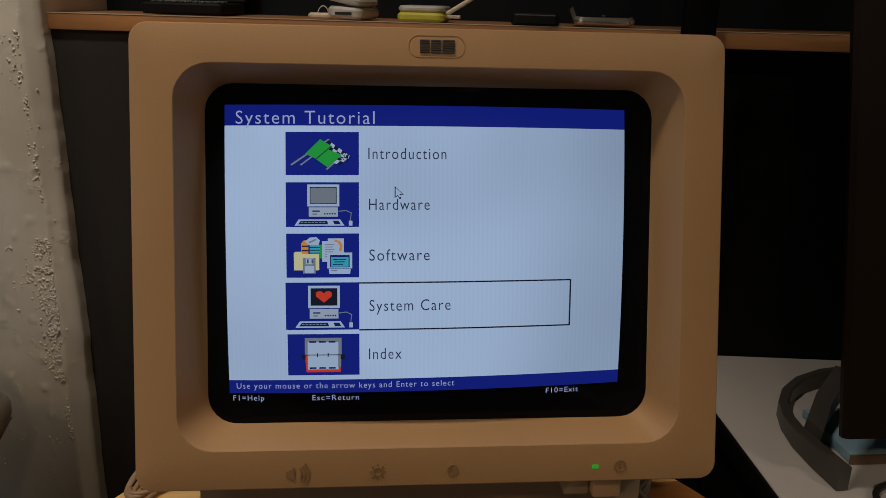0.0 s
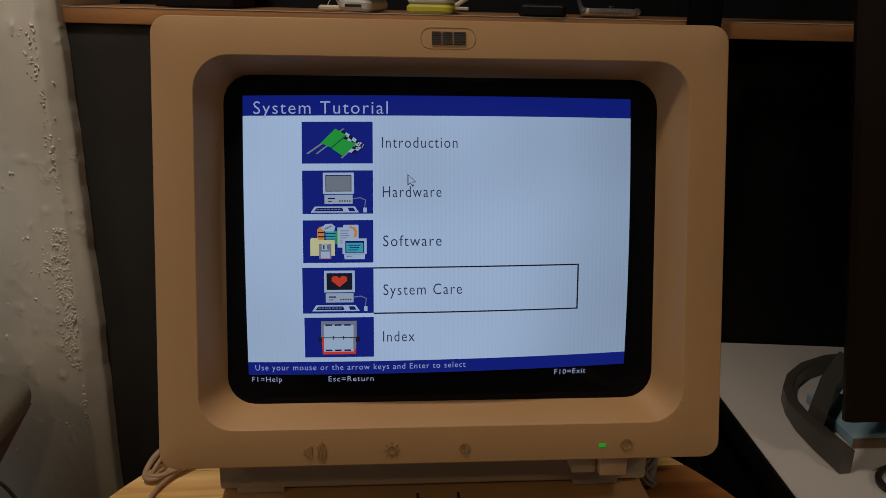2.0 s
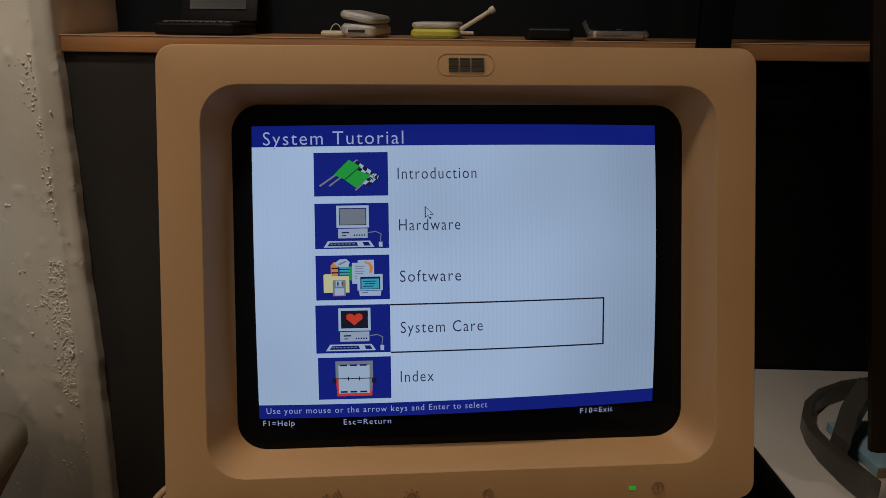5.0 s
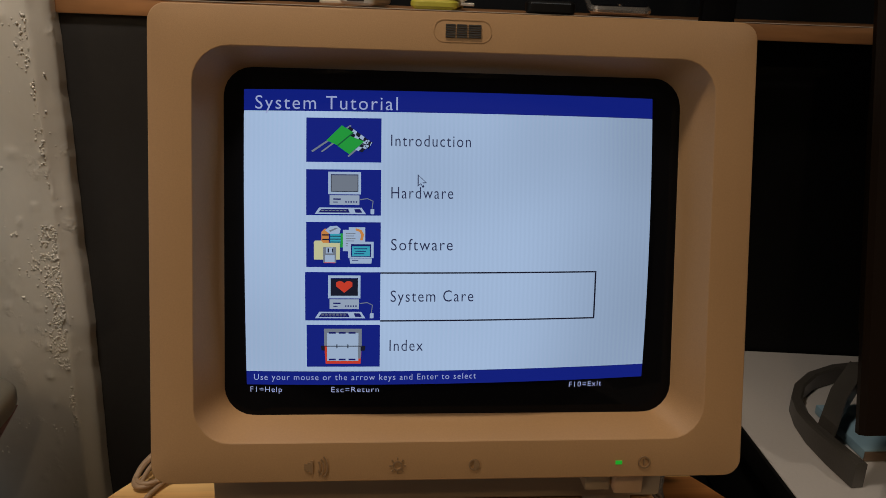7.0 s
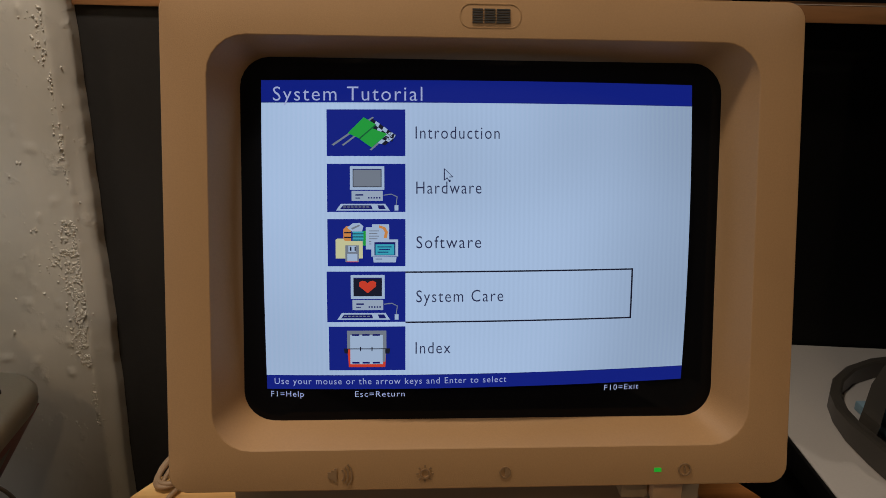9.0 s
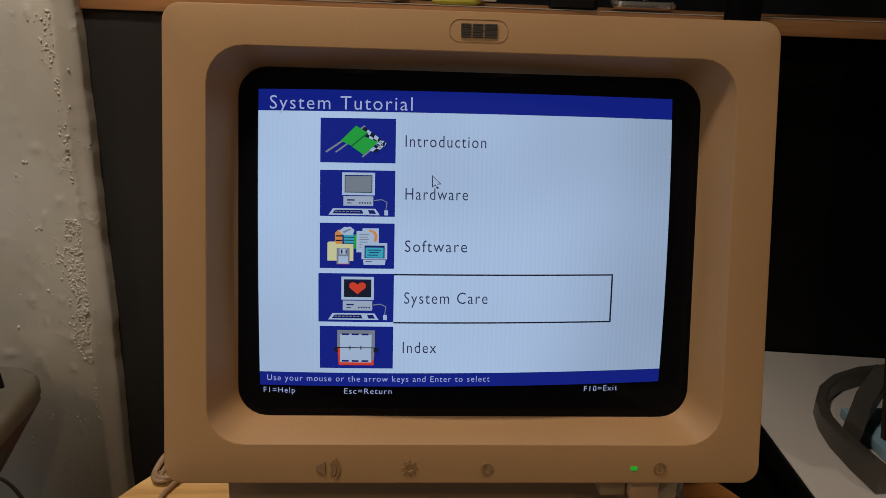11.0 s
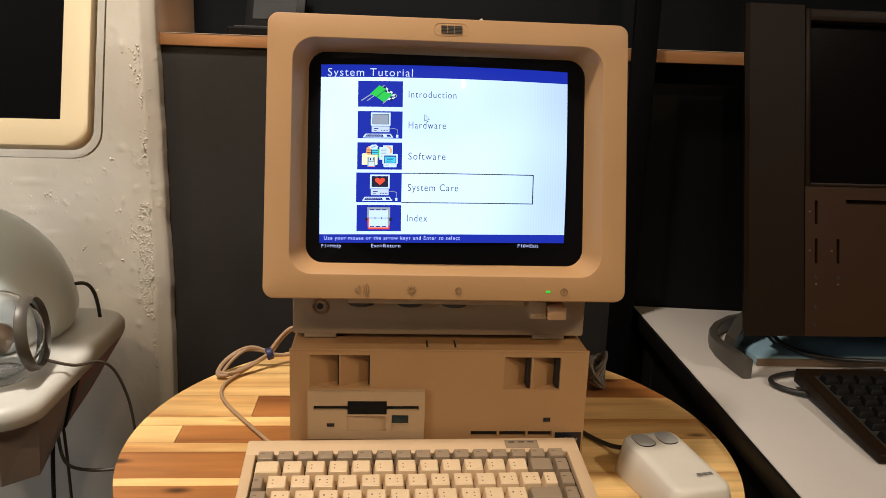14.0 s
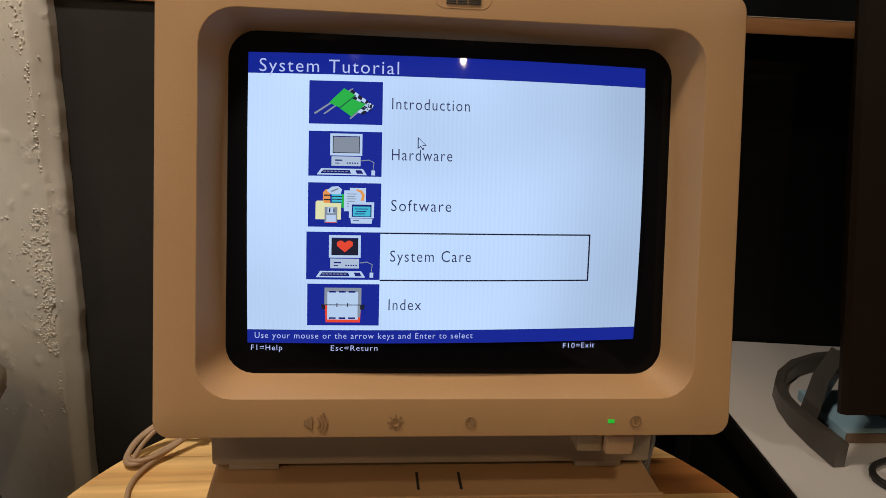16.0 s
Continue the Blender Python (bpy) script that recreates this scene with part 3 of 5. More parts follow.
def casing():
    H = 0.244
    cz = 0.1205
    rings = [[(x, w, z) for x, z in rrect(0.0005, cz + dz, 0.314 * sx, H * sz, r)] for sx, sz, dz, r, w in (
        (0.45, 0.5, 0.0, 0.02, 0.29), (0.62, 0.7, 0.0, 0.03, 0.27), (0.8, 0.86, 0.0, 0.03, 0.10), (0.93, 0.93, 0, 0.02, 0.055), (0.985, 0.985, 0, 0.013, 0.045),
        (1.0, 1.0, 0, 0.0095, 0.040), (1.0, 1.0, 0, 0.0095, 0.0022), (0.9985, 0.998, 0, 0.0093, 0.0009), (0.9955, 0.9945, 0, 0.0089, 0.0002), (0.992, 0.990, 0, 0.0085, 0.0))]
    rec = (0.0003, 0.1209)
    for dw, dh, r, w in ((0.2706, 0.2030, 0.019, 0.0), (0.2698, 0.2021, 0.0187, 0.0003), (0.2690, 0.2012, 0.0184, 0.0012)):
        rings.append([(x, w, z) for x, z in rrect(rec[0], rec[1], dw, dh, r)])
    rings.append([(x, tube_w(x, z) - 0.0004, z) for x, z in rrect(0.0006, 0.1219, 0.2462, 0.1852, 0.0150)])
    rings.append([(x, tube_w(x, z) + 0.004, z) for x, z in rrect(0.0006, 0.1219, 0.2474, 0.1864, 0.0155)])
    part("casing", loft(rings, True, False), BEIGE, monitor, smooth=28)


casing()


def tube_face():
    rings = []
    outer = rrect(0.0007, 0.1213, 0.257, 0.195, 0.018, 8)
    cx, cz = 0.0003, 0.1213
    for k in range(13):
        f = 0.02 + 0.98 * k / 12
        rings.append([(cx + (x - cx) * f, tube_w(cx + (x - cx) * f, cz + (z - cz) * f), cz + (z - cz) * f) for x, z in outer])
    return part("tube_face", loft(rings, True, False), TUBE, monitor, "dark glossy convex glass tube face", smooth=60)


tube_ob = tube_face()
RTL, RTR, RBL, RBR = (-0.11181, 0.20285), (0.1072, 0.20323), (-0.11053, 0.04647), (0.10582, 0.05003)


def ab(a, b, lift=0.0003):
    """A place on the tube: a across the picture, b down it."""
    u = (RTL[0] * (1 - a) + RTR[0] * a) * (1 - b) + (RBL[0] * (1 - a) + RBR[0] * a) * b
    v = (RTL[1] * (1 - a) + RTR[1] * a) * (1 - b) + (RBL[1] * (1 - a) + RBR[1] * a) * b
    return (u, tube_w(u, v, lift), v)


class Picture:
    """Flat shapes laid on the curved tube, joined into one mesh a piece."""

    def __init__(self):
        self.verts, self.faces, self.mats, self.fm = [], [], [], []

    def slot(self, m):
        if m not in self.mats:
            self.mats.append(m)
        return self.mats.index(m)

    def rect(self, a0, b0, a1, b1, m, lift=0.0003):
        nx, ny = max(1, int(abs(a1 - a0) * 24)), max(1, int(abs(b1 - b0) * 18))
        k0 = len(self.verts)
        for j in range(ny + 1):
            for i in range(nx + 1):
                self.verts.append(ab(a0 + (a1 - a0) * i / nx, b0 + (b1 - b0) * j / ny, lift))
        for j in range(ny):
            for i in range(nx):
                k = k0 + j * (nx + 1) + i
                self.faces.append((k, k + nx + 1, k + nx + 2, k + 1))
                self.fm.append(self.slot(m))
        return self

    def poly(self, pts, m, lift=0.0006):
        k = len(self.verts)
        self.verts += [ab(a, b, lift) for a, b in pts]
        self.faces.append(tuple(range(k, k + len(pts))))
        self.fm.append(self.slot(m))
        return self

    def text(self, words, a0, a1, bc, height, m, lift=0.0006, weight=-0.004):
        """Words fitted between a0 and a1, their capitals centred on bc."""
        cu = bpy.data.curves.new("words", "FONT")
        cu.body, cu.size, cu.resolution_u, cu.offset, cu.space_character = words, 1.0, 3, weight, 1.16
        ob = bpy.data.objects.new("words", cu)
        scene.collection.objects.link(ob)
        me = bpy.data.meshes.new_from_object(ob)
        bpy.data.objects.remove(ob)
        bpy.data.curves.remove(cu)
        xs = [v.co.x for v in me.vertices]
        x0, x1 = min(xs), max(xs)
        k = len(self.verts)
        for v in me.vertices:
            a = a0 + (v.co.x - x0) / (x1 - x0) * (a1 - a0)
            self.verts.append(ab(a, bc - (v.co.y - 0.36) / 0.72 * height, lift))
        for p in me.polygons:
            self.faces.append(tuple(k + i for i in p.vertices))
            self.fm.append(self.slot(m))
        bpy.data.meshes.remove(me)
        return self

    def done(self, name, label=""):
        return put(name, mesh_of(name, self.verts, self.faces, self.mats, self.fm, True), tube_ob, None, label)


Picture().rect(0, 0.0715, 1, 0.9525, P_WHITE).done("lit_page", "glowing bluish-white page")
Picture().rect(0, 0, 1, 0.071, P_BLUE).done("title_bar", "deep blue title bar")
Picture().rect(0, 0.953, 1, 1.0, P_BLUE).done("hint_bar", "deep blue hint bar")
Picture().text("System Tutorial", 0.0275, 0.3655, 0.042, 0.047, P_TEXT).done("title_text", "pale title words System Tutorial")
Picture().text("Use your mouse or the arrow keys and Enter to select", 0.0185, 0.5655, 0.972, 0.022, P_TEXT).done("hint_text", "small pale hint words")
for words, a0, a1 in (("F1=Help", 0.009, 0.087), ("Esc=Return", 0.2085, 0.3255), ("F10=Exit", 0.805, 0.891)):
    Picture().text(words, a0, a1, 1.016, 0.020, P_TEXT).done("key_text", "small pale key hint")
ROWS_B = ((0.0935, 0.2410, "Introduction", 0.350, 0.541), (0.2655, 0.4185, "Hardware", 0.3515, 0.500), (0.441, 0.5925, "Software", 0.352, 0.5005), (0.6125, 0.7715, "System Care", 0.352, 0.5535), (0.7895, 0.9355, "Index", 0.3505, 0.432))
for b0, b1, words, a0, a1 in ROWS_B:
    Picture().text(words, a0, a1, (b0 + b1) / 2 - 0.002, 0.041, P_INK).done("menu_text", "menu words " + words)


def icon(b0, b1, draw, label, wide=0.0):
    A0, A1 = 0.149 - wide, 0.327
    Picture().rect(A0, b0 - wide, A1, b1 + wide, P_BLUE, 0.0006).done("menu_icon", label)

    def r(x0, y0, x1, y1, m, k=1):
        Picture().rect(0.150 + x0 * 0.177, b0 + y0 * (b1 - b0), 0.150 + x1 * 0.177, b0 + y1 * (b1 - b0), m, 0.0006 + 0.0002 * k).done("icon_shape")

    def p(pts, m, k=1):
        Picture().poly([(0.150 + x * 0.177, b0 + y * (b1 - b0)) for x, y in pts], m, 0.0006 + 0.0002 * k).done("icon_shape")
    draw(r, p)


def draw_flags(r, p):
    p([(0.06, 0.75), (0.58, 0.16), (0.60, 0.18), (0.08, 0.78)], P_GREY)
    p([(0.19, 0.76), (0.60, 0.24), (0.62, 0.26), (0.21, 0.78)], P_GREY)
    p([(0.545, 0.86), (0.78, 0.52), (0.80, 0.54), (0.565, 0.88)], P_GREY)
    for i in range(6):
        for j in range(2):
            x, y = 0.575 + 0.050 * i - 0.022 * j, 0.19 + 0.060 * i + 0.075 * j
            p([(x, y), (x + 0.050, y + 0.060), (x + 0.028, y + 0.135), (x - 0.022, y + 0.075)], P_PALE if (i + j) % 2 else P_DARK, 2)
    for i in range(3):
        for j in range(2):
            x, y = 0.845 - 0.050 * i - 0.045 * j, 0.52 + 0.075 * i - 0.03 * j
            p([(x, y), (x + 0.045, y + 0.03), (x - 0.005, y + 0.105), (x - 0.050, y + 0.075)], P_PALE if (i + j) % 2 else P_DARK, 2)
    p([(0.265, 0.51), (0.47, 0.17), (0.63, 0.33), (0.41, 0.62)], P_GREEN, 3)
    p([(0.41, 0.63), (0.57, 0.40), (0.77, 0.53), (0.57, 0.82)], P_GREEN, 3)
    p([(0.405, 0.62), (0.62, 0.32), (0.635, 0.335), (0.42, 0.64)], P_DARKGREEN, 4)


def draw_pc(r, p, heart=False):
    r(0.29, 0.05, 0.73, 0.54, P_PALE)
    r(0.325, 0.105, 0.695, 0.485, P_DARK, 1)
    r(0.335, 0.12, 0.685, 0.47, P_DARK if heart else P_GREY, 2)
    r(0.335, 0.11, 0.685, 0.125, P_NAVY, 3)
    if heart:
        p([(0.51, 0.42), (0.40, 0.28), (0.40, 0.20), (0.44, 0.165), (0.48, 0.175), (0.51, 0.215), (0.54, 0.175), (0.58, 0.165), (0.62, 0.20), (0.62, 0.28)], P_RED, 3)
    r(0.31, 0.56, 0.71, 0.77, P_LIGHTGREY)
    r(0.36, 0.63, 0.46, 0.66, P_NAVY, 2)
    r(0.36, 0.70, 0.42, 0.72, P_NAVY, 2)
    for i in range(5):
        r(0.52 + 0.035 * i, 0.69, 0.54 + 0.035 * i, 0.72, P_NAVY, 2)
    p([(0.11, 0.97), (0.17, 0.83), (0.74, 0.83), (0.80, 0.97)], P_PALE)
    p([(0.16, 0.94), (0.20, 0.86), (0.56, 0.86), (0.58, 0.94)], P_NAVY, 2)
    for i in range(7):
        r(0.20 + 0.05 * i, 0.885, 0.235 + 0.05 * i, 0.905, P_GREY, 3)
    p([(0.66, 0.94), (0.64, 0.86), (0.72, 0.86), (0.75, 0.94)], P_NAVY, 2)
    r(0.86, 0.86, 0.91, 0.97, P_PALE)
    p([(0.72, 0.64), (0.82, 0.62), (0.90, 0.68), (0.885, 0.86), (0.875, 0.86), (0.888, 0.69), (0.82, 0.64), (0.72, 0.66)], P_GREY)


def draw_soft(r, p):
    p([(0.20, 0.22), (0.24, 0.15), (0.30, 0.15), (0.30, 0.47), (0.20, 0.47)], P_ORANGE)
    r(0.21, 0.27, 0.30, 0.30, P_DARK, 2)
    r(0.21, 0.37, 0.30, 0.40, P_DARK, 2)
    p([(0.25, 0.18), (0.32, 0.09), (0.41, 0.08), (0.46, 0.15), (0.44, 0.27), (0.32, 0.27)], P_PALE, 2)
    p([(0.30, 0.19), (0.40, 0.12), (0.42, 0.14), (0.32, 0.22)], P_GREY, 3)
    r(0.32, 0.26, 0.46, 0.47, P_CYAN, 3)
    for i in range(3):
        r(0.32, 0.30 + 0.065 * i, 0.46, 0.32 + 0.065 * i, P_DARK, 4)
    r(0.455, 0.25, 0.49, 0.56, P_GREEN, 2)
    r(0.57, 0.11, 0.79, 0.48, P_PALE)
    p([(0.66, 0.13), (0.74, 0.17), (0.775, 0.27), (0.76, 0.40), (0.72, 0.40), (0.735, 0.28), (0.71, 0.21), (0.66, 0.18)], P_ORANGE, 2)
    r(0.49, 0.17, 0.71, 0.64, P_PALE, 2)
    for i in range(6):
        r(0.53, 0.24 + 0.055 * i, 0.66 - 0.02 * (i % 2), 0.258 + 0.055 * i, P_GREY, 3)
    p([(0.10, 0.83), (0.10, 0.44), (0.12, 0.41), (0.20, 0.41), (0.22, 0.46), (0.45, 0.46), (0.45, 0.83)], P_CREAM, 4)
    r(0.225, 0.55, 0.40, 0.905, P_GREY, 5)
    r(0.265, 0.56, 0.36, 0.69, P_PALE, 6)
    r(0.285, 0.58, 0.305, 0.67, P_DARK, 7)
    r(0.345, 0.58, 0.36, 0.67, P_DARK, 7)
    r(0.25, 0.73, 0.38, 0.90, P_PALE, 6)
    r(0.24, 0.89, 0.39, 0.905, P_RED, 7)
    r(0.56, 0.43, 0.905, 0.79, P_PALE, 4)
    r(0.60, 0.485, 0.87, 0.765, P_NAVY, 5)
    r(0.615, 0.53, 0.855, 0.75, P_CYAN, 6)
    for i in range(3):
        r(0.64 + 0.02 * (i % 2), 0.575 + 0.055 * i, 0.82 - 0.02 * i, 0.595 + 0.055 * i, P_NAVY, 7)
    p([(0.58, 0.80), (0.885, 0.80), (0.875, 0.915), (0.59, 0.915)], P_PALE, 4)
    r(0.615, 0.835, 0.70, 0.85, P_NAVY, 5)


def draw_cards(r, p):
    r(0.235, 0.09, 0.75, 0.50, P_GREY)
    p([(0.235, 0.48), (0.75, 0.48), (0.735, 0.925), (0.255, 0.925)], P_RED)
    p([(0.70, 0.48), (0.75, 0.48), (0.735, 0.80), (0.70, 0.80)], P_GREY, 2)
    r(0.275, 0.19, 0.705, 0.855, P_PALE, 2)
    for i in range(3):
        r(0.30 + 0.135 * i, 0.165, 0.395 + 0.135 * i, 0.205, P_NAVY, 3)
        r(0.30 + 0.135 * i, 0.80, 0.395 + 0.135 * i, 0.84, P_NAVY, 3)
    for x in (0.41, 0.56):
        r(x - 0.006, 0.455, x + 0.008, 0.55, P_DARK, 4)
    r(0.19, 0.490, 0.80, 0.510, P_DARK, 4)
    p([(0.19, 0.51), (0.245, 0.51), (0.245, 0.61), (0.20, 0.60)], P_DARK, 4)
    p([(0.735, 0.51), (0.80, 0.51), (0.79, 0.61), (0.735, 0.61)], P_DARK, 4)


icon(*ROWS_B[0][:2], draw_flags, "blue menu icon of two green flags")
icon(*ROWS_B[1][:2], draw_pc, "blue menu icon of a computer")
icon(*ROWS_B[2][:2], draw_soft, "blue menu icon of books, disks and papers")
icon(*ROWS_B[3][:2], lambda r, p: draw_pc(r, p, True), "blue menu icon of a computer with a red heart", 0.003)
icon(*ROWS_B[4][:2], draw_cards, "blue menu icon of a card index")
sel = Picture()
for a0, b0, a1, b1 in ((0.327, 0.6095, 0.8625, 0.6145), (0.327, 0.7735, 0.8625, 0.7785), (0.8585, 0.6145, 0.8625, 0.7735)):
    sel.rect(a0, b0, a1, b1, P_DARK, 0.0006)
sel.done("selection_frame", "thin dark selection frame")
cur = Picture()
cx, cy = 0.414, 0.278
shape = ((0, 0), (0, 0.042), (0.0075, 0.034), (0.0125, 0.046), (0.0165, 0.043), (0.0125, 0.031), (0.0225, 0.030))
cur.poly([(cx + x, cy + y) for x, y in shape], P_INK, 0.0006)
cur.poly([(cx + 0.0025 + x * 0.72, cy + 0.006 + y * 0.72) for x, y in shape], P_WHITE, 0.0008)
cur.done("pointer", "small white arrow pointer")


def bar(u0, u1, v0, v1, w0, w1):
    return box(u0, u1, w0, w1, v0, v1)


def badge():
    """The maker's plate: a shallow round-ended recess rim and a striped dark mark."""
    c = (0.0006, 0.2327)
    ring = [[(x, w, z) for x, z in rrect(c[0], c[1], a, b, b * 0.45)] for a, b, w in ((0.0300, 0.0118, 0.0), (0.0298, 0.0116, -0.00025), (0.0288, 0.0106, -0.00025), (0.0284, 0.0102, 0.0003))]
    plate = part("badge_rim", loft(ring), BEIGE, monitor)
    bms = []
    for i in range(6):
        v = c[1] - 0.0034 + 0.00118 * i
        for a, b in ((-0.0088, -0.0038), (-0.0030, 0.0022), (0.0030, 0.0094)):
            bms.append(bar(c[0] + a, c[0] + b, v, v + 0.00075, -0.0009, 0.0002))
    part("badge_mark", join(*bms), INK, plate, "striped dark maker's mark", smooth=None)


badge()


def arc(cx, cz, r, a0, a1, t, w=-0.0009, n=10):
    pts = [radians(a0 + (a1 - a0) * i / n) for i in range(n + 1)]
    rings = [[(cx + (r + dr) * math.cos(a), ww, cz + (r + dr) * math.sin(a)) for dr, ww in ((-t, 0.0002), (-t, w), (t, w), (t, 0.0002))] for a in pts]
    return loft(rings, True, True)


ICON_V = 0.0070
relief = join(*(arc(-0.0745, ICON_V, 0.0042 + 0.0019 * i, -42, 42, 0.00035) for i in range(3)), bar(-0.0785, -0.0768, ICON_V - 0.0015, ICON_V + 0.0015, -0.0009, 0.0002), bar(-0.0768, -0.0752, ICON_V - 0.0024, ICON_V + 0.0024, -0.0009, 0.0002), bar(-0.0752, -0.0740, ICON_V - 0.0034, ICON_V + 0.0034, -0.0009, 0.0002))
part("volume_mark", relief, RELIEF, monitor, "moulded volume mark")
rays = [arc(-0.0300, ICON_V, 0.0022, 0, 360, 0.0004, n=20)]
for i in range(8):
    a = math.pi * i / 4
    rays.append(moved(box(-0.0004, 0.0004, -0.0006, 0.0002, 0.0032, 0.0044), pose(-0.0300, 0, ICON_V, 0, math.degrees(a), 0)))
part("brightness_mark", join(*rays), RELIEF, monitor, "moulded sun mark")
part("contrast_mark", join(arc(0.0105, ICON_V, 0.0026, 0, 360, 0.0004, n=20), bar(0.0104, 0.0126, ICON_V - 0.002, ICON_V + 0.002, -0.0009, 0.0002)), RELIEF, monitor, "moulded contrast mark")
part("power_mark", join(arc(0.1030, ICON_V, 0.0030, 0, 360, 0.0004, n=20), bar(0.1026, 0.1034, ICON_V - 0.0016, ICON_V + 0.0016, -0.0009, 0.0002)), RELIEF, monitor, "moulded power mark")
part("power_led", bar(0.0872, 0.0908, ICON_V - 0.0010, ICON_V + 0.0010, -0.0005, 0.001), LED_GREEN, monitor, "lit green lamp")

# base of the display, upright below the tilted casing
inv = MON.inverted()


def based(name, bm, material, label="", smooth=40):
    return part(name, moved(bm, inv), material, monitor, label, smooth=smooth)


based("base", join(box(-0.137, 0.137, 0.055, 0.34, 0.8800, 0.945, 0.002), box(-0.0855, 0.0745, 0.034, 0.06, 0.9165, 0.938, 0.001)), BEIGE_GREY)
for x in (-0.112, 0.104):
    based("foot", box(x - 0.015, x + 0.015, 0.056, 0.30, 0.8762, 0.8825, 0.0008), BEIGE_GREY)
based("power_block", box(0.078, 0.0930, 0.022, 0.06, 0.9075, 0.927, 0.0015), BEIGE_GREY)
based("power_button", box(0.0940, 0.1108, 0.018, 0.055, 0.9078, 0.9200, 0.0015), BUTTON, "pale square push button")
based("jack_ring", loft([[(-0.112 + r * math.cos(2 * math.pi * i / 24), y, 0.907 + r * math.sin(2 * math.pi * i / 24)) for i in range(24)] for r, y in ((0.0078, 0.0552), (0.0074, 0.0535), (0.0058, 0.0535), (0.0050, 0.0562))], False, True), RELIEF, "round jack surround")
based("jack_hole", moved(cyl(0.0030, 0.003, 16), pose(-0.112, 0.0560, 0.907, 90)), SLOT, "dark jack hole")
for x in (-0.074, -0.029, 0.012):
    based("thumbwheel", moved(cyl(0.012, 0.005, 32, bevel=0.0008), pose(x, 0.0535, 0.9132)), WHEEL, "dark thumbwheel")


# ---- the system unit ----
unit = thing("system_unit", "beige desktop computer case with a diskette drive", "computer", pose(0, 0, 0.0015))
vents = [(-0.119, -0.0927, 0.838, 0.8685, 0.001, 0.015), (-0.0915, -0.0648, 0.838, 0.8685, 0.001, 0.015), (0.0585, 0.0838, 0.836, 0.8675, 0.001, 0.017), (0.0855, 0.1110, 0.836, 0.8675, 0.001, 0.017)]
slots = [(0.030, 0.055, 0.7885, 0.7940, 0.006, 0.006), (0.057, 0.082, 0.7885, 0.7940, 0.006, 0.006), (0.084, 0.107, 0.7885, 0.7940, 0.006, 0.006)]
front = holed_panel(-0.137, 0.137, 0.757, 0.8735, 0.027, vents + slots)
part("front_panel", front, BEIGE, unit, smooth=None)
shell = loft([[(x * 0.1365 / 0.137, y, z) for x, z in rrect(0, 0.8155, 0.274, 0.117, 0.0025, 3)] for y in (0.0275, 0.36)], False, True)
part("cover", shell, BEIGE, unit)
# dark strips stand in for the shade deep in the vent slits
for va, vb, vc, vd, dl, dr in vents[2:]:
    part("vent_slit", box(vb - 0.0030, vb - 0.0003, 0.0300, 0.0425, vc + 0.0003, vd - 0.0003), SLOT, unit, "dark strip for the shade in a vent slit")
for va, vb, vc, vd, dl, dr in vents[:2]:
    part("vent_slit", box(vb - 0.0014, vb - 0.0003, 0.0315, 0.0415, vc + 0.0003, vd - 0.0003), SLOT, unit, "dark strip for the shade in a vent slit")
for x in (-0.0135, 0.0125):
    part("cover_notch", box(x, x + 0.0016, 0.034, 0.052, 0.8738, 0.8745), SLOT, unit)
part("front_edge", box(-0.137, 0.137, 0.0262, 0.0285, 0.8728, 0.8745, 0.0006), BEIGE, unit)
# dark plates stand in for the shade inside the front slots
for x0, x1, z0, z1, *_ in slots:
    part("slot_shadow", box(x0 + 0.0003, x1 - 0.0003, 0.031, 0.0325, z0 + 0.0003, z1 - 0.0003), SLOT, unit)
part("drive_lamp", box(0.0980, 0.1045, 0.0262, 0.03, 0.8040, 0.8078), SLOT, unit, "small dark lamp window")
bdg = part("corner_badge", box(0.110, 0.1350, 0.0258, 0.029, 0.7700, 0.7930), mat("navy_badge", (0.012, 0.014, 0.022), 0.3), unit, "small dark corner badge")
marks = [moved(box(-0.0008, 0.0008, 0.0250, 0.0259, -0.007, 0.007), pose(x, 0, 0.7815, 0, a, 0)) for x, a in ((0.118, 24), (0.1225, -18), (0.1275, 30))]
part("badge_mark", join(*marks), mat("badge_grey", (0.28, 0.30, 0.34), 0.4), bdg, "pale angular strokes", smooth=None)

FX0, FX1, FZ0, FZ1, FY = -0.1205, -0.0142, 0.7885, 0.8355, 0.0215


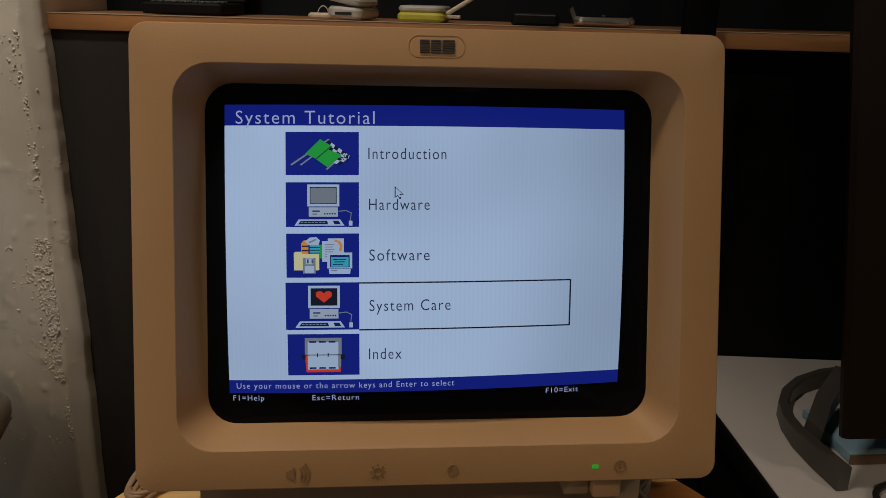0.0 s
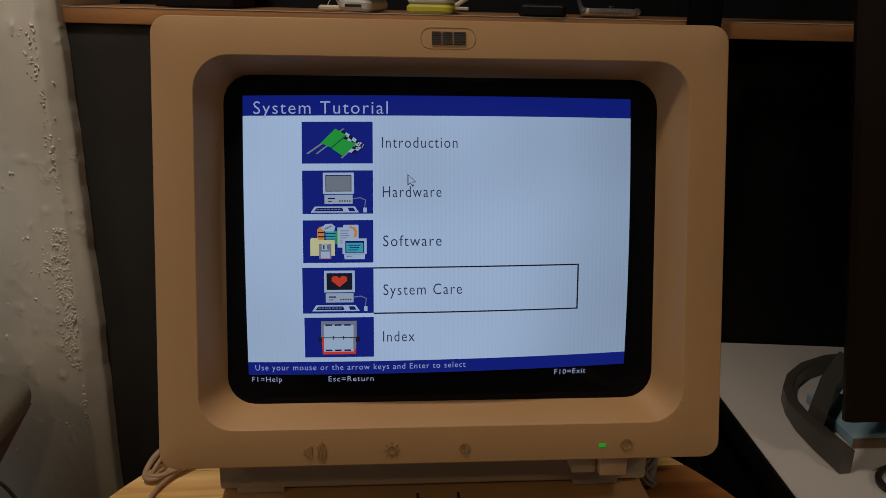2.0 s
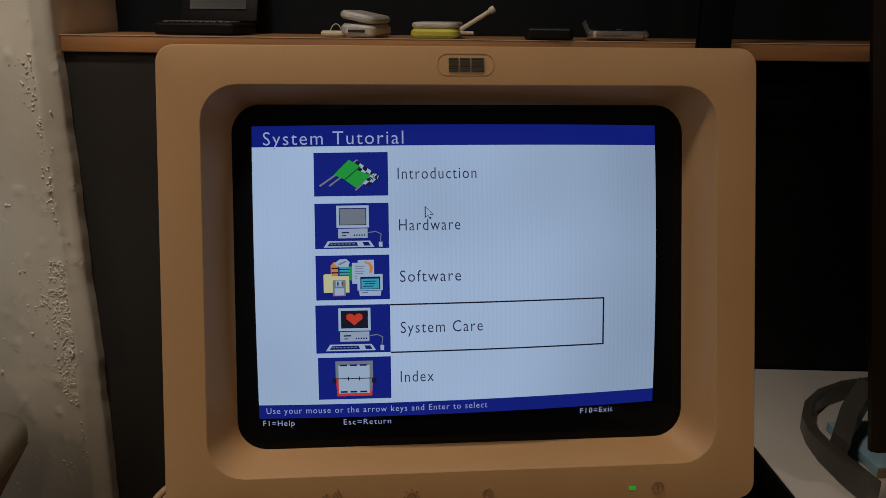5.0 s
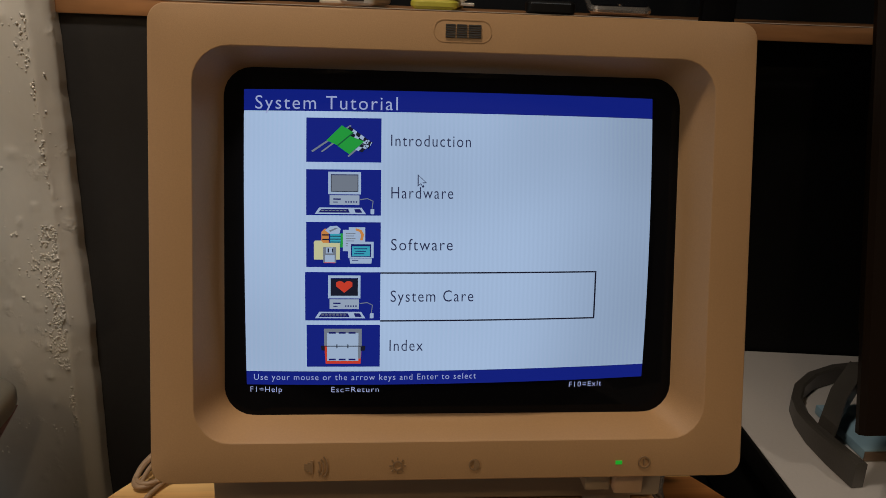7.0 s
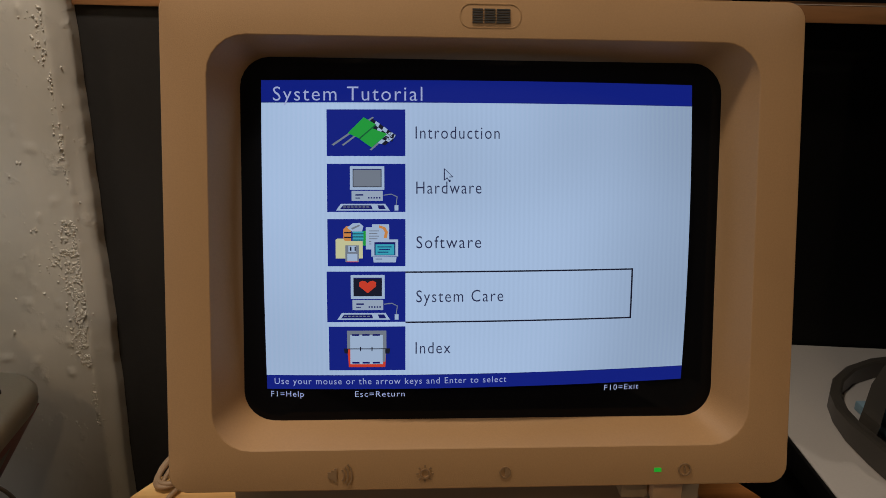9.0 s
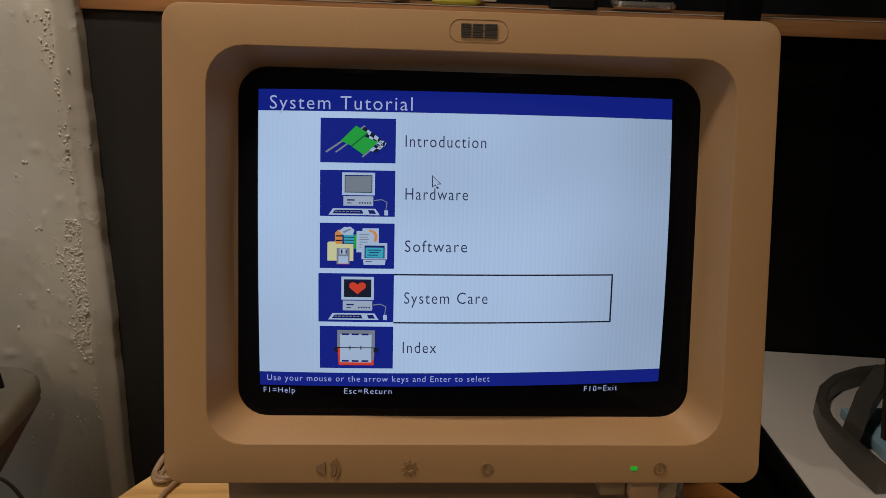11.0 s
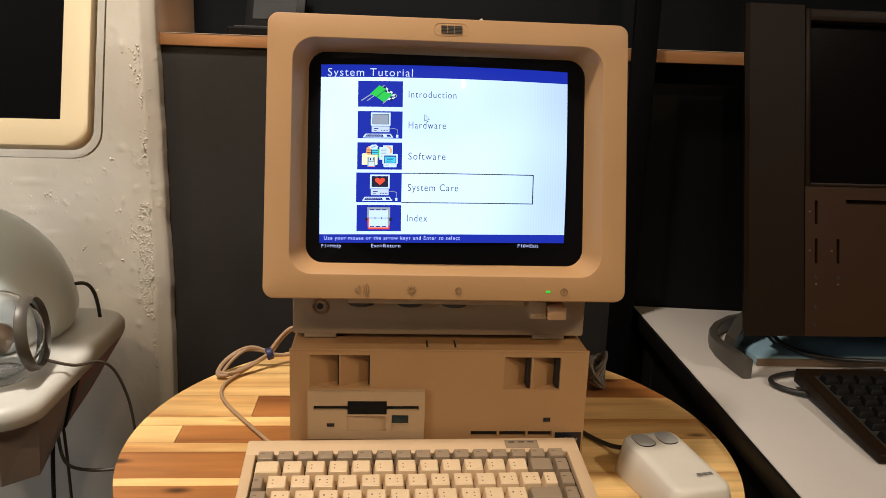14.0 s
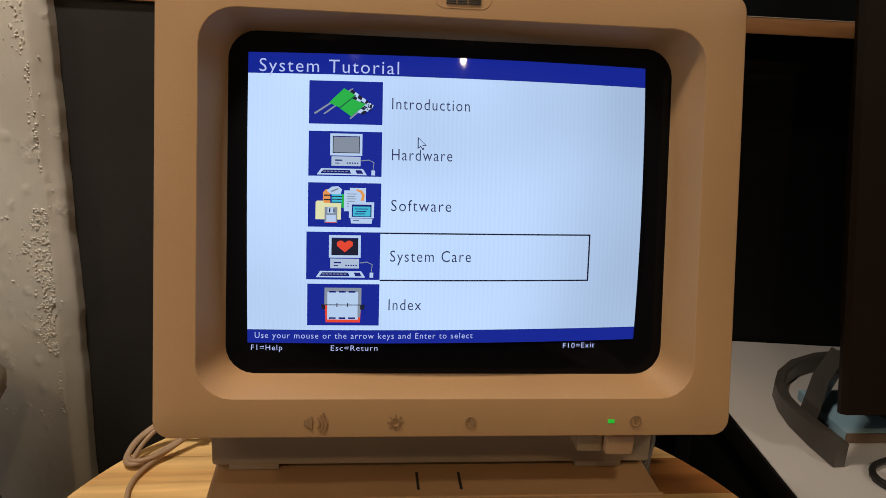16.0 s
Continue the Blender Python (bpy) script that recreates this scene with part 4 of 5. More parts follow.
def drive():
    def X(p):
        return FX0 + (p - 286) / 521 * (FX1 - FX0)

    def Z(q):
        return FZ1 - (q - 318) / 222 * (FZ1 - FZ0)
    holes = [(X(312), X(462), Z(404), Z(384), 0.008, 0.008), (X(637), X(782), Z(404), Z(384), 0.008, 0.008), (X(462), X(637), Z(425), Z(362), 0.010, 0.010), (X(460), X(634), Z(500), Z(432), 0.0008, 0.004),
             (X(660), X(735), Z(465), Z(427), 0.005, 0.005), (X(370), X(405), Z(483), Z(465), 0.002, 0.002), (X(660), X(782), Z(502), Z(470), 0.0012, 0.0006)]
    dr = part("diskette_drive", join(holed_panel(FX0, FX1, FZ0, FZ1, FY, holes), moved(box(FX0, FX1, FY + 0.0002, 0.0272, FZ0 - 0.0002, FZ0 + 0.0008), pose(0, 0, 0)), box(FX0, FX1, FY + 0.0002, 0.0272, FZ1 - 0.0008, FZ1 + 0.0002), box(FX0 - 0.0002, FX0 + 0.0008, FY + 0.0002, 0.0272, FZ0, FZ1), box(FX1 - 0.0008, FX1 + 0.0002, FY + 0.0002, 0.0272, FZ0, FZ1)), DRIVE, unit, smooth=None)
    for a, b in ((312, 462), (637, 782)):
        part("slot", box(X(a) + 0.0002, X(b) - 0.0002, FY + 0.003, FY + 0.004, Z(404) + 0.0002, Z(384) - 0.0002), SLOT, dr)
    part("slot_door", box(X(463), X(636), FY + 0.0008, FY + 0.0022, Z(424), Z(364), 0.0004), BLACK, dr, "black diskette door")
    part("eject_button", box(X(663), X(733), FY - 0.0004, FY + 0.004, Z(463), Z(429), 0.0006), mat("dark_green_button", (0.012, 0.03, 0.03), 0.35), dr, "dark green eject button")
    part("activity_lamp", box(X(371), X(404), FY + 0.0008, FY + 0.0016, Z(482), Z(466)), SLOT, dr)


drive()
for x in (-0.11, 0.11):
    for y in (0.06, 0.33):
        part("rubber_foot", moved(cyl(0.01, 0.0065), pose(x, y, 0.7527)), BLACK, unit)


# ---- the keyboard ----
KB = pose(-0.1725, 0.012, 0.7940, 8.6, 0, 1.2)
kb = thing("compact_keyboard", "cream compact keyboard with grey function keys", "keyboard", KB)
KW, KD = 0.2995, 0.168


def wedge(x0, x1, y0, y1, zt, zb0, zb1, bevel):
    bm = box(x0, x1, y0, y1, 0, 1)
    for v in bm.verts:
        v.co.z = zt if v.co.z > 0.5 else (zb0 if v.co.y < (y0 + y1) / 2 else zb1)
    bmesh.ops.bevel(bm, geom=bm.edges[:], offset=bevel, segments=3, profile=0.5, affect="EDGES")
    return bm


# the case: a tray with a raised rim round the sunk key field
part("case_bottom", wedge(0, KW, -KD, 0, -0.006, -0.0145, -0.030, 0.002), BEIGE_PALE, kb)
KX0, KY0 = 0.0105, -0.0225
rim = [box(0, KW, KY0 + 0.0005, 0, -0.012, 0.0, 0.0018), box(0, KX0 - 0.001, -KD, KY0 + 0.002, -0.012, 0.0, 0.0018), box(KX0 + 0.2765, KW, -KD, KY0 + 0.002, -0.012, 0.0, 0.0018), box(0, KW, -KD, -KD + 0.024, -0.012, 0.0, 0.0018)]
part("case_rim", join(*rim), BEIGE_PALE, kb)
part("key_field", box(0.004, KW - 0.004, -KD + 0.01, KY0 + 0.01, -0.0085, -0.0058), SLOT, kb)
part("lamp_plate", box(0.232, 0.2625, -0.0165, -0.0045, -0.0004, 0.0004), KEY_GREY, kb, "grey plate of lock lamps")
for i in range(3):
    part("lamp_mark", box(0.2355 + 0.0088 * i, 0.241 + 0.0088 * i, -0.0085, -0.0070, 0.0002, 0.0007), INK, kb)
U = 0.01935
key_meshes = {}


def key(x, y, w, d, h, material, legend):
    kk = (round(w, 4), round(d, 4), material.name, legend)
    if kk not in key_meshes:
        g = 0.0005
        rings = []
        for ins, z in ((0.0, -0.006), (0.0003, -0.002), (0.0016, h - 0.0008), (0.0024, h)):
            rings.append([(px, py, z + (0.0004 if abs(px - w / 2) > w * 0.3 and z > 0 else 0)) for px, py in rrect(w / 2, -d / 2 + (0.0008 if z > 0 else 0), w - 2 * g - 2 * ins, d - 2 * g - 2 * ins, 0.0012, 2)])
        bm = loft(rings, False, True)
        bmesh.ops.recalc_face_normals(bm, faces=bm.faces[:])
        n0 = len(bm.faces)
        if legend:
            spots = {1: ((0.30, 0.36, 0.0012, 0.0011), (0.31, 0.58, 0.0009, 0.0013)), 2: ((0.26, 0.34, 0.0032, 0.0009),), 3: ((0.27, 0.38, 0.0015, 0.0015), (0.60, 0.38, 0.0011, 0.0011), (0.60, 0.58, 0.0012, 0.0009))}[legend]
            for fx, fy, bw, bh in spots:
                m2 = box(w * fx, w * fx + bw, -d * fy - bh, -d * fy, h + 0.0001, h + 0.0003)
                tm = bpy.data.meshes.new("t")
                m2.to_mesh(tm)
                m2.free()
                bm.from_mesh(tm)
                bpy.data.meshes.remove(tm)
        for i, f in enumerate(bm.faces):
            f.material_index = 0 if i < n0 else 1
        me = bpy.data.meshes.new("key")
        bm.to_mesh(me)
        bm.free()
        me.materials.append(material)
        me.materials.append(LEGEND)
        key_meshes[kk] = me
    put("key", key_meshes[kk], kb, pose(x, y, 0))


G, L = KEY_GREY, KEY_LIGHT
field = 14.1
layouts = [([(field / 16, G, 2)] * 16, 0.0150, 0.0052), ([(1.2, L, 1)] + [(1, L, 1)] * 11 + [(1.15, G, 2), (0.75, G, 2)], U, 0.0062), ([(0.62, G, 2)] + [(1, L, 3 if k % 3 else 1) for k in range(12)] + [(0.73, L, 1), (0.75, G, 2)], U, 0.0062),
           ([(0.85, G, 2)] + [(1, L, 1 if k % 2 else 3) for k in range(11)] + [(1.5, G, 2), (0.75, G, 2)], U, 0.0062), ([(1.35, G, 2)] + [(1, L, 1)] * 10 + [(1.0, G, 2), (1.0, G, 2), (0.75, G, 2)], U, 0.0062),
           ([(1, G, 2), (1, G, 2), (1.2, G, 2), (5.9, L, 0)] + [(1, G, 2)] * 5, U, 0.0062)]
yy = KY0
for row, d, h in layouts:
    xx = KX0
    for w, mm, lg in row:
        key(xx, yy, w * U, d, h, mm, lg)
        xx += w * U
    yy -= d + (0.0008 if d < 0.0155 else 0)
for x in (0.04, KW - 0.04):
    part("rear_foot", box(x - 0.008, x + 0.008, -0.018, -0.012, -0.0440, -0.026), BEIGE, kb)


# ---- the mouse ----
def mouse():
    M = pose(0.2045, 0.049, TZ, 0, 0, 12)
    th = thing("computer_mouse", "off-white two-button mouse with grey buttons", "mouse", M)
    L_, W_ = 0.108, 0.064
    prof = ((0.0, 0.0, 0.0), (-0.0005, 0.0005, 0.003), (0.0015, 0.0015, 0.018), (0.0035, 0.003, 0.029), (0.006, 0.005, 0.0318), (0.012, 0.010, 0.0328))
    rings = []
    for ins, insy, z in prof:
        rings.append([(x * (1.06 - 0.06 * (z / 0.0325)), y, z + 0.0006 + (0.003 * (1 + y / L_) if z > 0.02 else 0) - (0.008 * max(0, (-y / L_) - 0.55) if z > 0.02 else 0)) for x, y in rrect(0, -L_ / 2, W_ - 2 * ins, L_ - 2 * insy, 0.013 - ins * 0.5, 5)])
    part("shell", loft(rings, True, True), mat("off_white_plastic", (0.70, 0.66, 0.57), 0.42, tint=0.04, tint_scale=20, bump=0.08, bump_scale=1500), th, smooth=50)
    for sx in (-1, 1):
        rr = [[(sx * 0.0122 + x, y, z) for x, y in rrect(0, -0.0190, 0.0176 - i, 0.0240 - i, 0.0072, 5)] for i, z in ((0, 0.026), (0, 0.0361), (0.0010, 0.0364))]
        gap = [[(sx * 0.0122 + x, y, z) for x, y in rrect(0, -0.0190, 0.0185, 0.0249, 0.0077, 5)] for z in (0.026, 0.0359)]
        part("button_gap", loft(gap, False, True), SLOT, th, "dark gap round a button")
        part("button", loft(rr, False, True), mat("grey_button", (0.40, 0.39, 0.37), 0.45, tint=0.05, tint_scale=60), th, "grey rounded button")
    marks = [box(0.004 + 0.0052 * i, 0.0082 + 0.0052 * i, -0.084 - 0.0011 * j, -0.0834 - 0.0011 * j, 0.0331, 0.0337) for i in range(3) for j in range(4)]
    part("maker_mark", join(*marks), mat("grey_print", (0.22, 0.21, 0.19), 0.5), th, "small grey striped mark", smooth=None)


mouse()
cord = thing("mouse_cord", "thin dark cord lying on the striped table", "cable")
part("cord", tube([(0.140, 0.165, 0.7535), (0.150, 0.130, 0.7535), (0.165, 0.100, 0.7535), (0.180, 0.078, 0.754), (0.188, 0.062, 0.760), (0.192, 0.046, 0.768)], 0.0024), CORD_DARK, cord)


def loops(name, label, centre, spread, radius, material, turns, seed, tie=None, tails=()):
    """A coiled cord: a few loose loops with tails."""
    rnd = random.Random(seed)
    th = thing(name, label, "cable")
    cx, cy, cz = centre
    sx, sy, sz, yaw = spread
    for k in range(turns):
        pts = []
        ph = rnd.uniform(0, 0.6)
        s = rnd.uniform(0.75, 1.1)
        for i in range(12):
            a = 2 * math.pi * i / 12 + ph
            x, y = sx * s * math.cos(a), sy * s * math.sin(a) * (0.6 + 0.4 * abs(math.cos(a)))
            z = cz + sz * (0.5 + 0.5 * math.sin(a * 1.0 + k * 0.5)) * s + k * radius * 0.7
            c, q = math.cos(radians(yaw)), math.sin(radians(yaw))
            pts.append((cx + x * c - y * q, cy + x * q + y * c, z))
        pts += pts[:2]
        part("loop", tube(pts, radius), material, th)
    for tail in tails:
        part("tail", tube(tail, radius), material, th)
    if tie:
        part("tie", moved(cyl(0.0095, 0.009, 16, bevel=0.001), tie), TIE_BLUE, th, "dark blue tie")


def tied_bundle():
    """A long cord folded into loose loops and pinched by a tie."""
    th = thing("coiled_cable", "coiled beige cable held by a blue tie", "cable")
    tie = Vector((-0.193, 0.298, 0.768))
    rnd = random.Random(4)
    for k in range(4):
        j = [rnd.uniform(-0.006, 0.006) for _ in range(8)]
        o = Vector((0.002 * math.cos(k * 1.6), 0, 0.002 * math.sin(k * 1.6)))
        side = [(-0.214 + j[0], 0.303, 0.776 + 0.002 * k), (-0.236 + j[1], 0.290 + j[2], 0.770), (-0.249 + j[1], 0.268 + j[3], 0.756), (-0.240 + j[4], 0.252 + j[5], 0.7535 + 0.002 * k), (-0.222 + j[0], 0.270, 0.757)]
        part("loop", tube([tie + o, *side, tie + o * 0.5], 0.0021), CORD_BEIGE, th)
        if k < 3:
            side = [(-0.178, 0.306 + j[6] * 0.5, 0.790 + j[0]), (-0.160 + j[1] * 0.5, 0.312, 0.800 + j[7]), (-0.145, 0.312 + j[2] * 0.5, 0.788), (-0.152, 0.305, 0.770), (-0.172, 0.300, 0.764)]
            part("loop", tube([tie + o, *side, tie - o], 0.0021), CORD_BEIGE, th)
    part("tail", tube([tie, (-0.212, 0.282, 0.757), (-0.240, 0.250, 0.7525), (-0.238, 0.205, 0.7525), (-0.212, 0.160, 0.7525), (-0.185, 0.120, 0.7525), (-0.155, 0.075, 0.7525)], 0.0021), CORD_BEIGE, th)
    part("tie", moved(cyl(0.0075, 0.008, 16, bevel=0.001), Matrix.Translation(tie) @ pose(0, 0, 0, 0, 75, 20)), TIE_BLUE, th, "dark blue tie")


tied_bundle()
loops("coiled_cable", "coiled dark grey cable beside the computer case", (0.208, 0.240, 0.7535), (0.019, 0.013, 0.031, 75), 0.0021, mat("mid_grey_cord", (0.17, 0.145, 0.12), 0.45, tint=0.1, tint_scale=40), 8, 8)


# ---- the white desk with the dark machine ----
DESK = pose(0.330, 0.488, 0, 0, 0, -2.3)
desk = thing("white_desk", "white laminate desk with black edges", "desk", DESK)
top = box(0.002, 1.5, -1.2, 0.010, 0.753, 0.775)
for v in top.verts:
    if v.co.y > 0:
        v.co.y -= 0.0805 * v.co.x
bmesh.ops.bevel(top, geom=top.edges[:], offset=0.001, segments=2, profile=0.5, affect="EDGES")
part("desktop", top, DESK_WHITE, desk)
part("edge_band", box(-0.002, 0.0018, -1.2, 0.008, 0.752, 0.7745, 0.0006), BLACK, desk, "black edge band")
part("side_rail", box(0.012, 0.03, -1.15, -0.02, 0.66, 0.7525, 0.001), BLACK, desk)
for y in (-1.12, -0.06):
    part("leg", box(0.01, 0.05, y - 0.02, y + 0.02, 0.0, 0.7525, 0.001), BLACK, desk)
    part("leg", box(1.44, 1.48, y - 0.02, y + 0.02, 0.0, 0.7525, 0.001), BLACK, desk)


def dark_display():
    """A dark display leaning back on a bent loop stand."""
    D = pose(0.3645, 0.200, 0.832, -14.7, 0, 0)
    th = thing("dark_monitor", "dark brown-grey monitor with a black screen on a loop stand", "monitor", D)
    W_, H_ = 0.42, 0.392
    col = [[(x, y, z) for x, y in [(0.0755, 0.001), (0.0755, 0.03), (0.050, 0.040), (0.030, 0.034), (0.006, 0.012), (0.004, 0.004), (0.008, 0.0)]] for z in (0, H_)]
    part("side_column", loft(col, True, True), BROWN_CASE, th, "plain dark side column", smooth=30)
    part("bottom_panel", holed_panel(0.0765, W_, 0.0, 0.1765, 0.001, [(0.0885, 0.092, 0.132, 0.160, 0.006, 0.006), (0.0885, 0.092, 0.086, 0.115, 0.006, 0.006), (0.1155, 0.119, 0.086, 0.115, 0.006, 0.006), (0.127, 0.30, 0.1565, 0.1615, 0.008, 0.008)]), BROWN_PANEL, th, "brown lower panel with slots", smooth=None)
    for x, z in ((0.0900, 0.069), (0.1170, 0.069), (0.0895, 0.034), (0.0885, 0.013)):
        part("hole", moved(cyl(0.0024, 0.002, 12), pose(x, 0.0012, z, 90)), SLOT, th)
    for x, z in ((0.081, 0.146), (0.081, 0.100), (0.108, 0.100), (0.0892, 0.0605), (0.1162, 0.0605)):
        part("print_mark", box(x, x + 0.0022, 0.0004, 0.0012, z, z + 0.0016), FAINT, th)
    fr = [box(0.0765, 0.0825, 0.0, 0.03, 0.1768, H_ - 0.004, 0.001), box(0.0825, W_, 0.0, 0.03, 0.374, H_ - 0.004, 0.001), box(0.0825, W_, 0.0, 0.03, 0.1768, 0.181, 0.001)]
    part("screen_frame", join(*fr), BROWN_CASE, th)
    part("screen", box(0.0825, W_, 0.012, 0.016, 0.181, 0.374), mat("black_screen", (0.003, 0.002, 0.002), 0.2, spec=0.15), th, "black unlit screen")
    part("back_shell", join(box(0.07, W_, 0.016, 0.09, 0.001, H_ - 0.006, 0.004), box(0.12, W_ - 0.06, 0.09, 0.2, 0.05, H_ - 0.06, 0.01)), BROWN_CASE, th)
    # the stand: a band on edge along a bent path, on the desk, in the machine's frame
    iv = D.inverted()

    def band(path, hs, t):
        rings = []
        for i, (x, y) in enumerate(path):
            a, b = path[max(0, i - 1)], path[min(len(path) - 1, i + 1)]
            d = Vector((b[0] - a[0], b[1] - a[1], 0)).normalized()
            nrm = Vector((-d.y, d.x, 0)) * t
            z0, z1 = hs[i]
            p = Vector((x, y, 0))
            rings.append([tuple(p + nrm * s + Vector((0, 0, z))) for s, z in ((-1, z0), (-1, z1 - 0.002), (-0.6, z1), (0.6, z1), (1, z1 - 0.002), (1, z0))])
        return moved(loft(rings, True, True), iv)
    P = [(0.381, 0.208), (0.378, 0.245), (0.378, 0.280), (0.383, 0.312), (0.393, 0.342), (0.411, 0.370), (0.437, 0.393), (0.470, 0.408), (0.51, 0.414)]
    h0 = 0.7756
    part("stand_loop", band(P, [(h0, h0 + h) for h in (0.025, 0.024, 0.021, 0.018, 0.017, 0.017, 0.018, 0.019, 0.020)], 0.0055), STAND_GREY, th, "bent charcoal loop foot")
    st = [[(0.379, 0.282, 0.7785), (0.381, 0.256, 0.7785), (0.386, 0.257, 0.806), (0.384, 0.283, 0.806)], [(0.405, 0.312, 0.793), (0.409, 0.290, 0.793), (0.412, 0.291, 0.817), (0.408, 0.313, 0.817)], [(0.437, 0.338, 0.811), (0.441, 0.318, 0.811), (0.444, 0.319, 0.834), (0.440, 0.339, 0.834)]]
    part("stand_strut", moved(loft(st, True, True), iv), STAND_GREY, th, "rising charcoal strut")


dark_display()
pad = thing("blue_pad", "flat blue-grey slab lying under the dark monitor", "pad", pose(0.412, 0.250, 0.775))
part("slab", box(0, 0.5, 0.001, 0.088, 0.0006, 0.0105, 0.0015), PAD_BLUE, pad)
part("front_lip", box(0.0, 0.5, -0.002, 0.0006, 0.0006, 0.0098, 0.0005), PAD_EDGE, pad, "brown front edge")


def dark_keyboard():
    K = pose(0.424, 0.181, 0.800, 4.5, 0, -3)
    th = thing("dark_keyboard", "black keyboard with a grey rim on the white desk", "keyboard", K)
    part("case", wedge(0, 0.44, -0.185, 0, 0.0, -0.0095, -0.017, 0.002), BROWN_CASE, th)
    part("key_field", box(0.012, 0.43, -0.175, -0.022, -0.001, 0.0006), SLOT, th)
    me = None
    for r in range(6):
        for c in range(22):
            if me is None:
                bm = loft([[(x, y, z) for x, y in rrect(0.009, -0.009, w, w, 0.0015, 2)] for w, z in ((0.0165, 0.0), (0.0155, 0.004), (0.0125, 0.0075))], False, True)
                me = bm_mesh("key", bm, BLACK, 40)
            put("key", me, th, pose(0.014 + 0.0188 * c, -0.026 - 0.0245 * r, 0))
    for x in (0.03, 0.40):
        part("foot", box(x - 0.012, x + 0.012, -0.03, -0.012, -0.0265, -0.012, 0.002), BLACK, th)
        part("foot", box(x - 0.012, x + 0.012, -0.075, -0.055, -0.0235, -0.012, 0.002), BLACK, th)


dark_keyboard()
kc = thing("keyboard_cord", "thick black cord looping from the monitor to the keyboard", "cable")
part("cord", tube([(0.455, 0.33, 0.81), (0.452, 0.29, 0.793), (0.470, 0.255, 0.7905), (0.50, 0.235, 0.789), (0.60, 0.225, 0.7895), (0.70, 0.24, 0.79)], 0.0028), CORD_DARK, kc)
part("cord", tube([(0.56, 0.222, 0.7795), (0.48, 0.222, 0.7795), (0.425, 0.215, 0.7795), (0.398, 0.195, 0.7795), (0.402, 0.168, 0.7795), (0.425, 0.150, 0.7795), (0.445, 0.140, 0.786)], 0.0030), CORD_DARK, kc)


# ---- things on the shelf, in the alcove's frame ----
SZ = 1.1573


def on_shelf(x, y, rz=0, tilt=0, lift=0.0):
    return ALC @ pose(x, y, SZ + lift, tilt, 0, rz)


def slab(w, d, h, r, e=0.002):
    return loft([[(x, y, z) for x, y in rrect(0, 0, w - 2 * i, d - 2 * i, max(0.001, r - i), 5)] for i, z in ((e, 0.0), (0, e), (0, h - e), (e, h))], True, True)


fp = thing("flip_phone", "silver flip phone lying half open on the shelf", "phone", on_shelf(0.319, 0.045, -8))
part("body", moved(slab(0.038, 0.080, 0.012, 0.009, 0.003), pose(0, 0, 0.0012, 0, 3, 0)), SILVER, fp)
part("lid", moved(slab(0.038, 0.080, 0.008, 0.009, 0.0025), pose(-0.001, 0, 0.0165, 0, 11, 0)), SILVER, fp, "raised silver lid")
part("port", box(-0.009, 0.009, -0.0408, -0.038, 0.0052, 0.0080), SLOT, fp)
ch = thing("phone_charm", "small bone-coloured charm with a wire loop", "charm", on_shelf(0.285, 0.035, 10))
part("body", slab(0.028, 0.016, 0.006, 0.005), BONE, ch)
part("wire", tube([(-0.004, 0, 0.005), (-0.002, 0, 0.014), (0.005, 0, 0.017), (0.008, 0, 0.006)], 0.0005), SILVER, ch)
yp = thing("yellow_phone", "yellow and silver phone with a raised antenna", "phone", on_shelf(0.397, 0.045, -4))
part("body", slab(0.050, 0.09, 0.010, 0.010, 0.003), YELLOW, yp)
part("face", moved(slab(0.048, 0.088, 0.006, 0.010, 0.002), pose(0, 0, 0.0102)), SILVER, yp, "silver top face")
part("antenna", join(tube([(0.024, -0.02, 0.008), (0.035, -0.02, 0.0145), (0.047, -0.02, 0.0220), (0.058, -0.02, 0.0290)], 0.0024), moved(cyl(0.0036, 0.006, 12, bevel=0.001), pose(0.0585, -0.02, 0.0293, 0, 54, 0))), BONE, yp, "bone-coloured raised antenna")
part("hinge", box(0.024, 0.040, -0.024, -0.016, 0.004, 0.0075, 0.001), SILVER, yp)
bp = thing("black_phone", "flat black phone lying on the shelf", "phone", on_shelf(0.515, 0.045, -3))
part("body", slab(0.050, 0.095, 0.012, 0.006, 0.002), BLACK, bp)
part("trim", box(-0.020, 0.020, -0.0475, -0.0462, 0.0095, 0.0108), mat("dull_trim", (0.10, 0.12, 0.14), 0.3), bp)
sp = thing("silver_phone", "silver-rimmed smartphone with a dark face", "phone", on_shelf(0.587, 0.05, -3, 8, 0.0066))
part("rim", slab(0.064, 0.085, 0.0085, 0.010, 0.003), mat("polished_rim", (0.70, 0.64, 0.57), 0.18, 0.85, tint=0.1, tint_scale=60), sp)
part("face", moved(slab(0.058, 0.076, 0.0012, 0.008, 0.0004), pose(0, 0.001, 0.0086)), mat("dark_glass", (0.006, 0.007, 0.010), 0.08), sp, "dark glass face")
part("home_key", moved(cyl(0.004, 0.001, 16), pose(0, -0.034, 0.0100)), CHROME, sp)
hp = thing("handheld_computer", "black open handheld computer with tiny keys", "computer", on_shelf(0.132, 0.080, -4))
part("base", slab(0.094, 0.075, 0.012, 0.006), HAND_BLACK, hp)
lid = part("lid", moved(box(-0.047, 0.047, -0.004, 0.004, 0, 0.07, 0.002), pose(0, 0.040, 0.012, -20)), HAND_BLACK, hp)
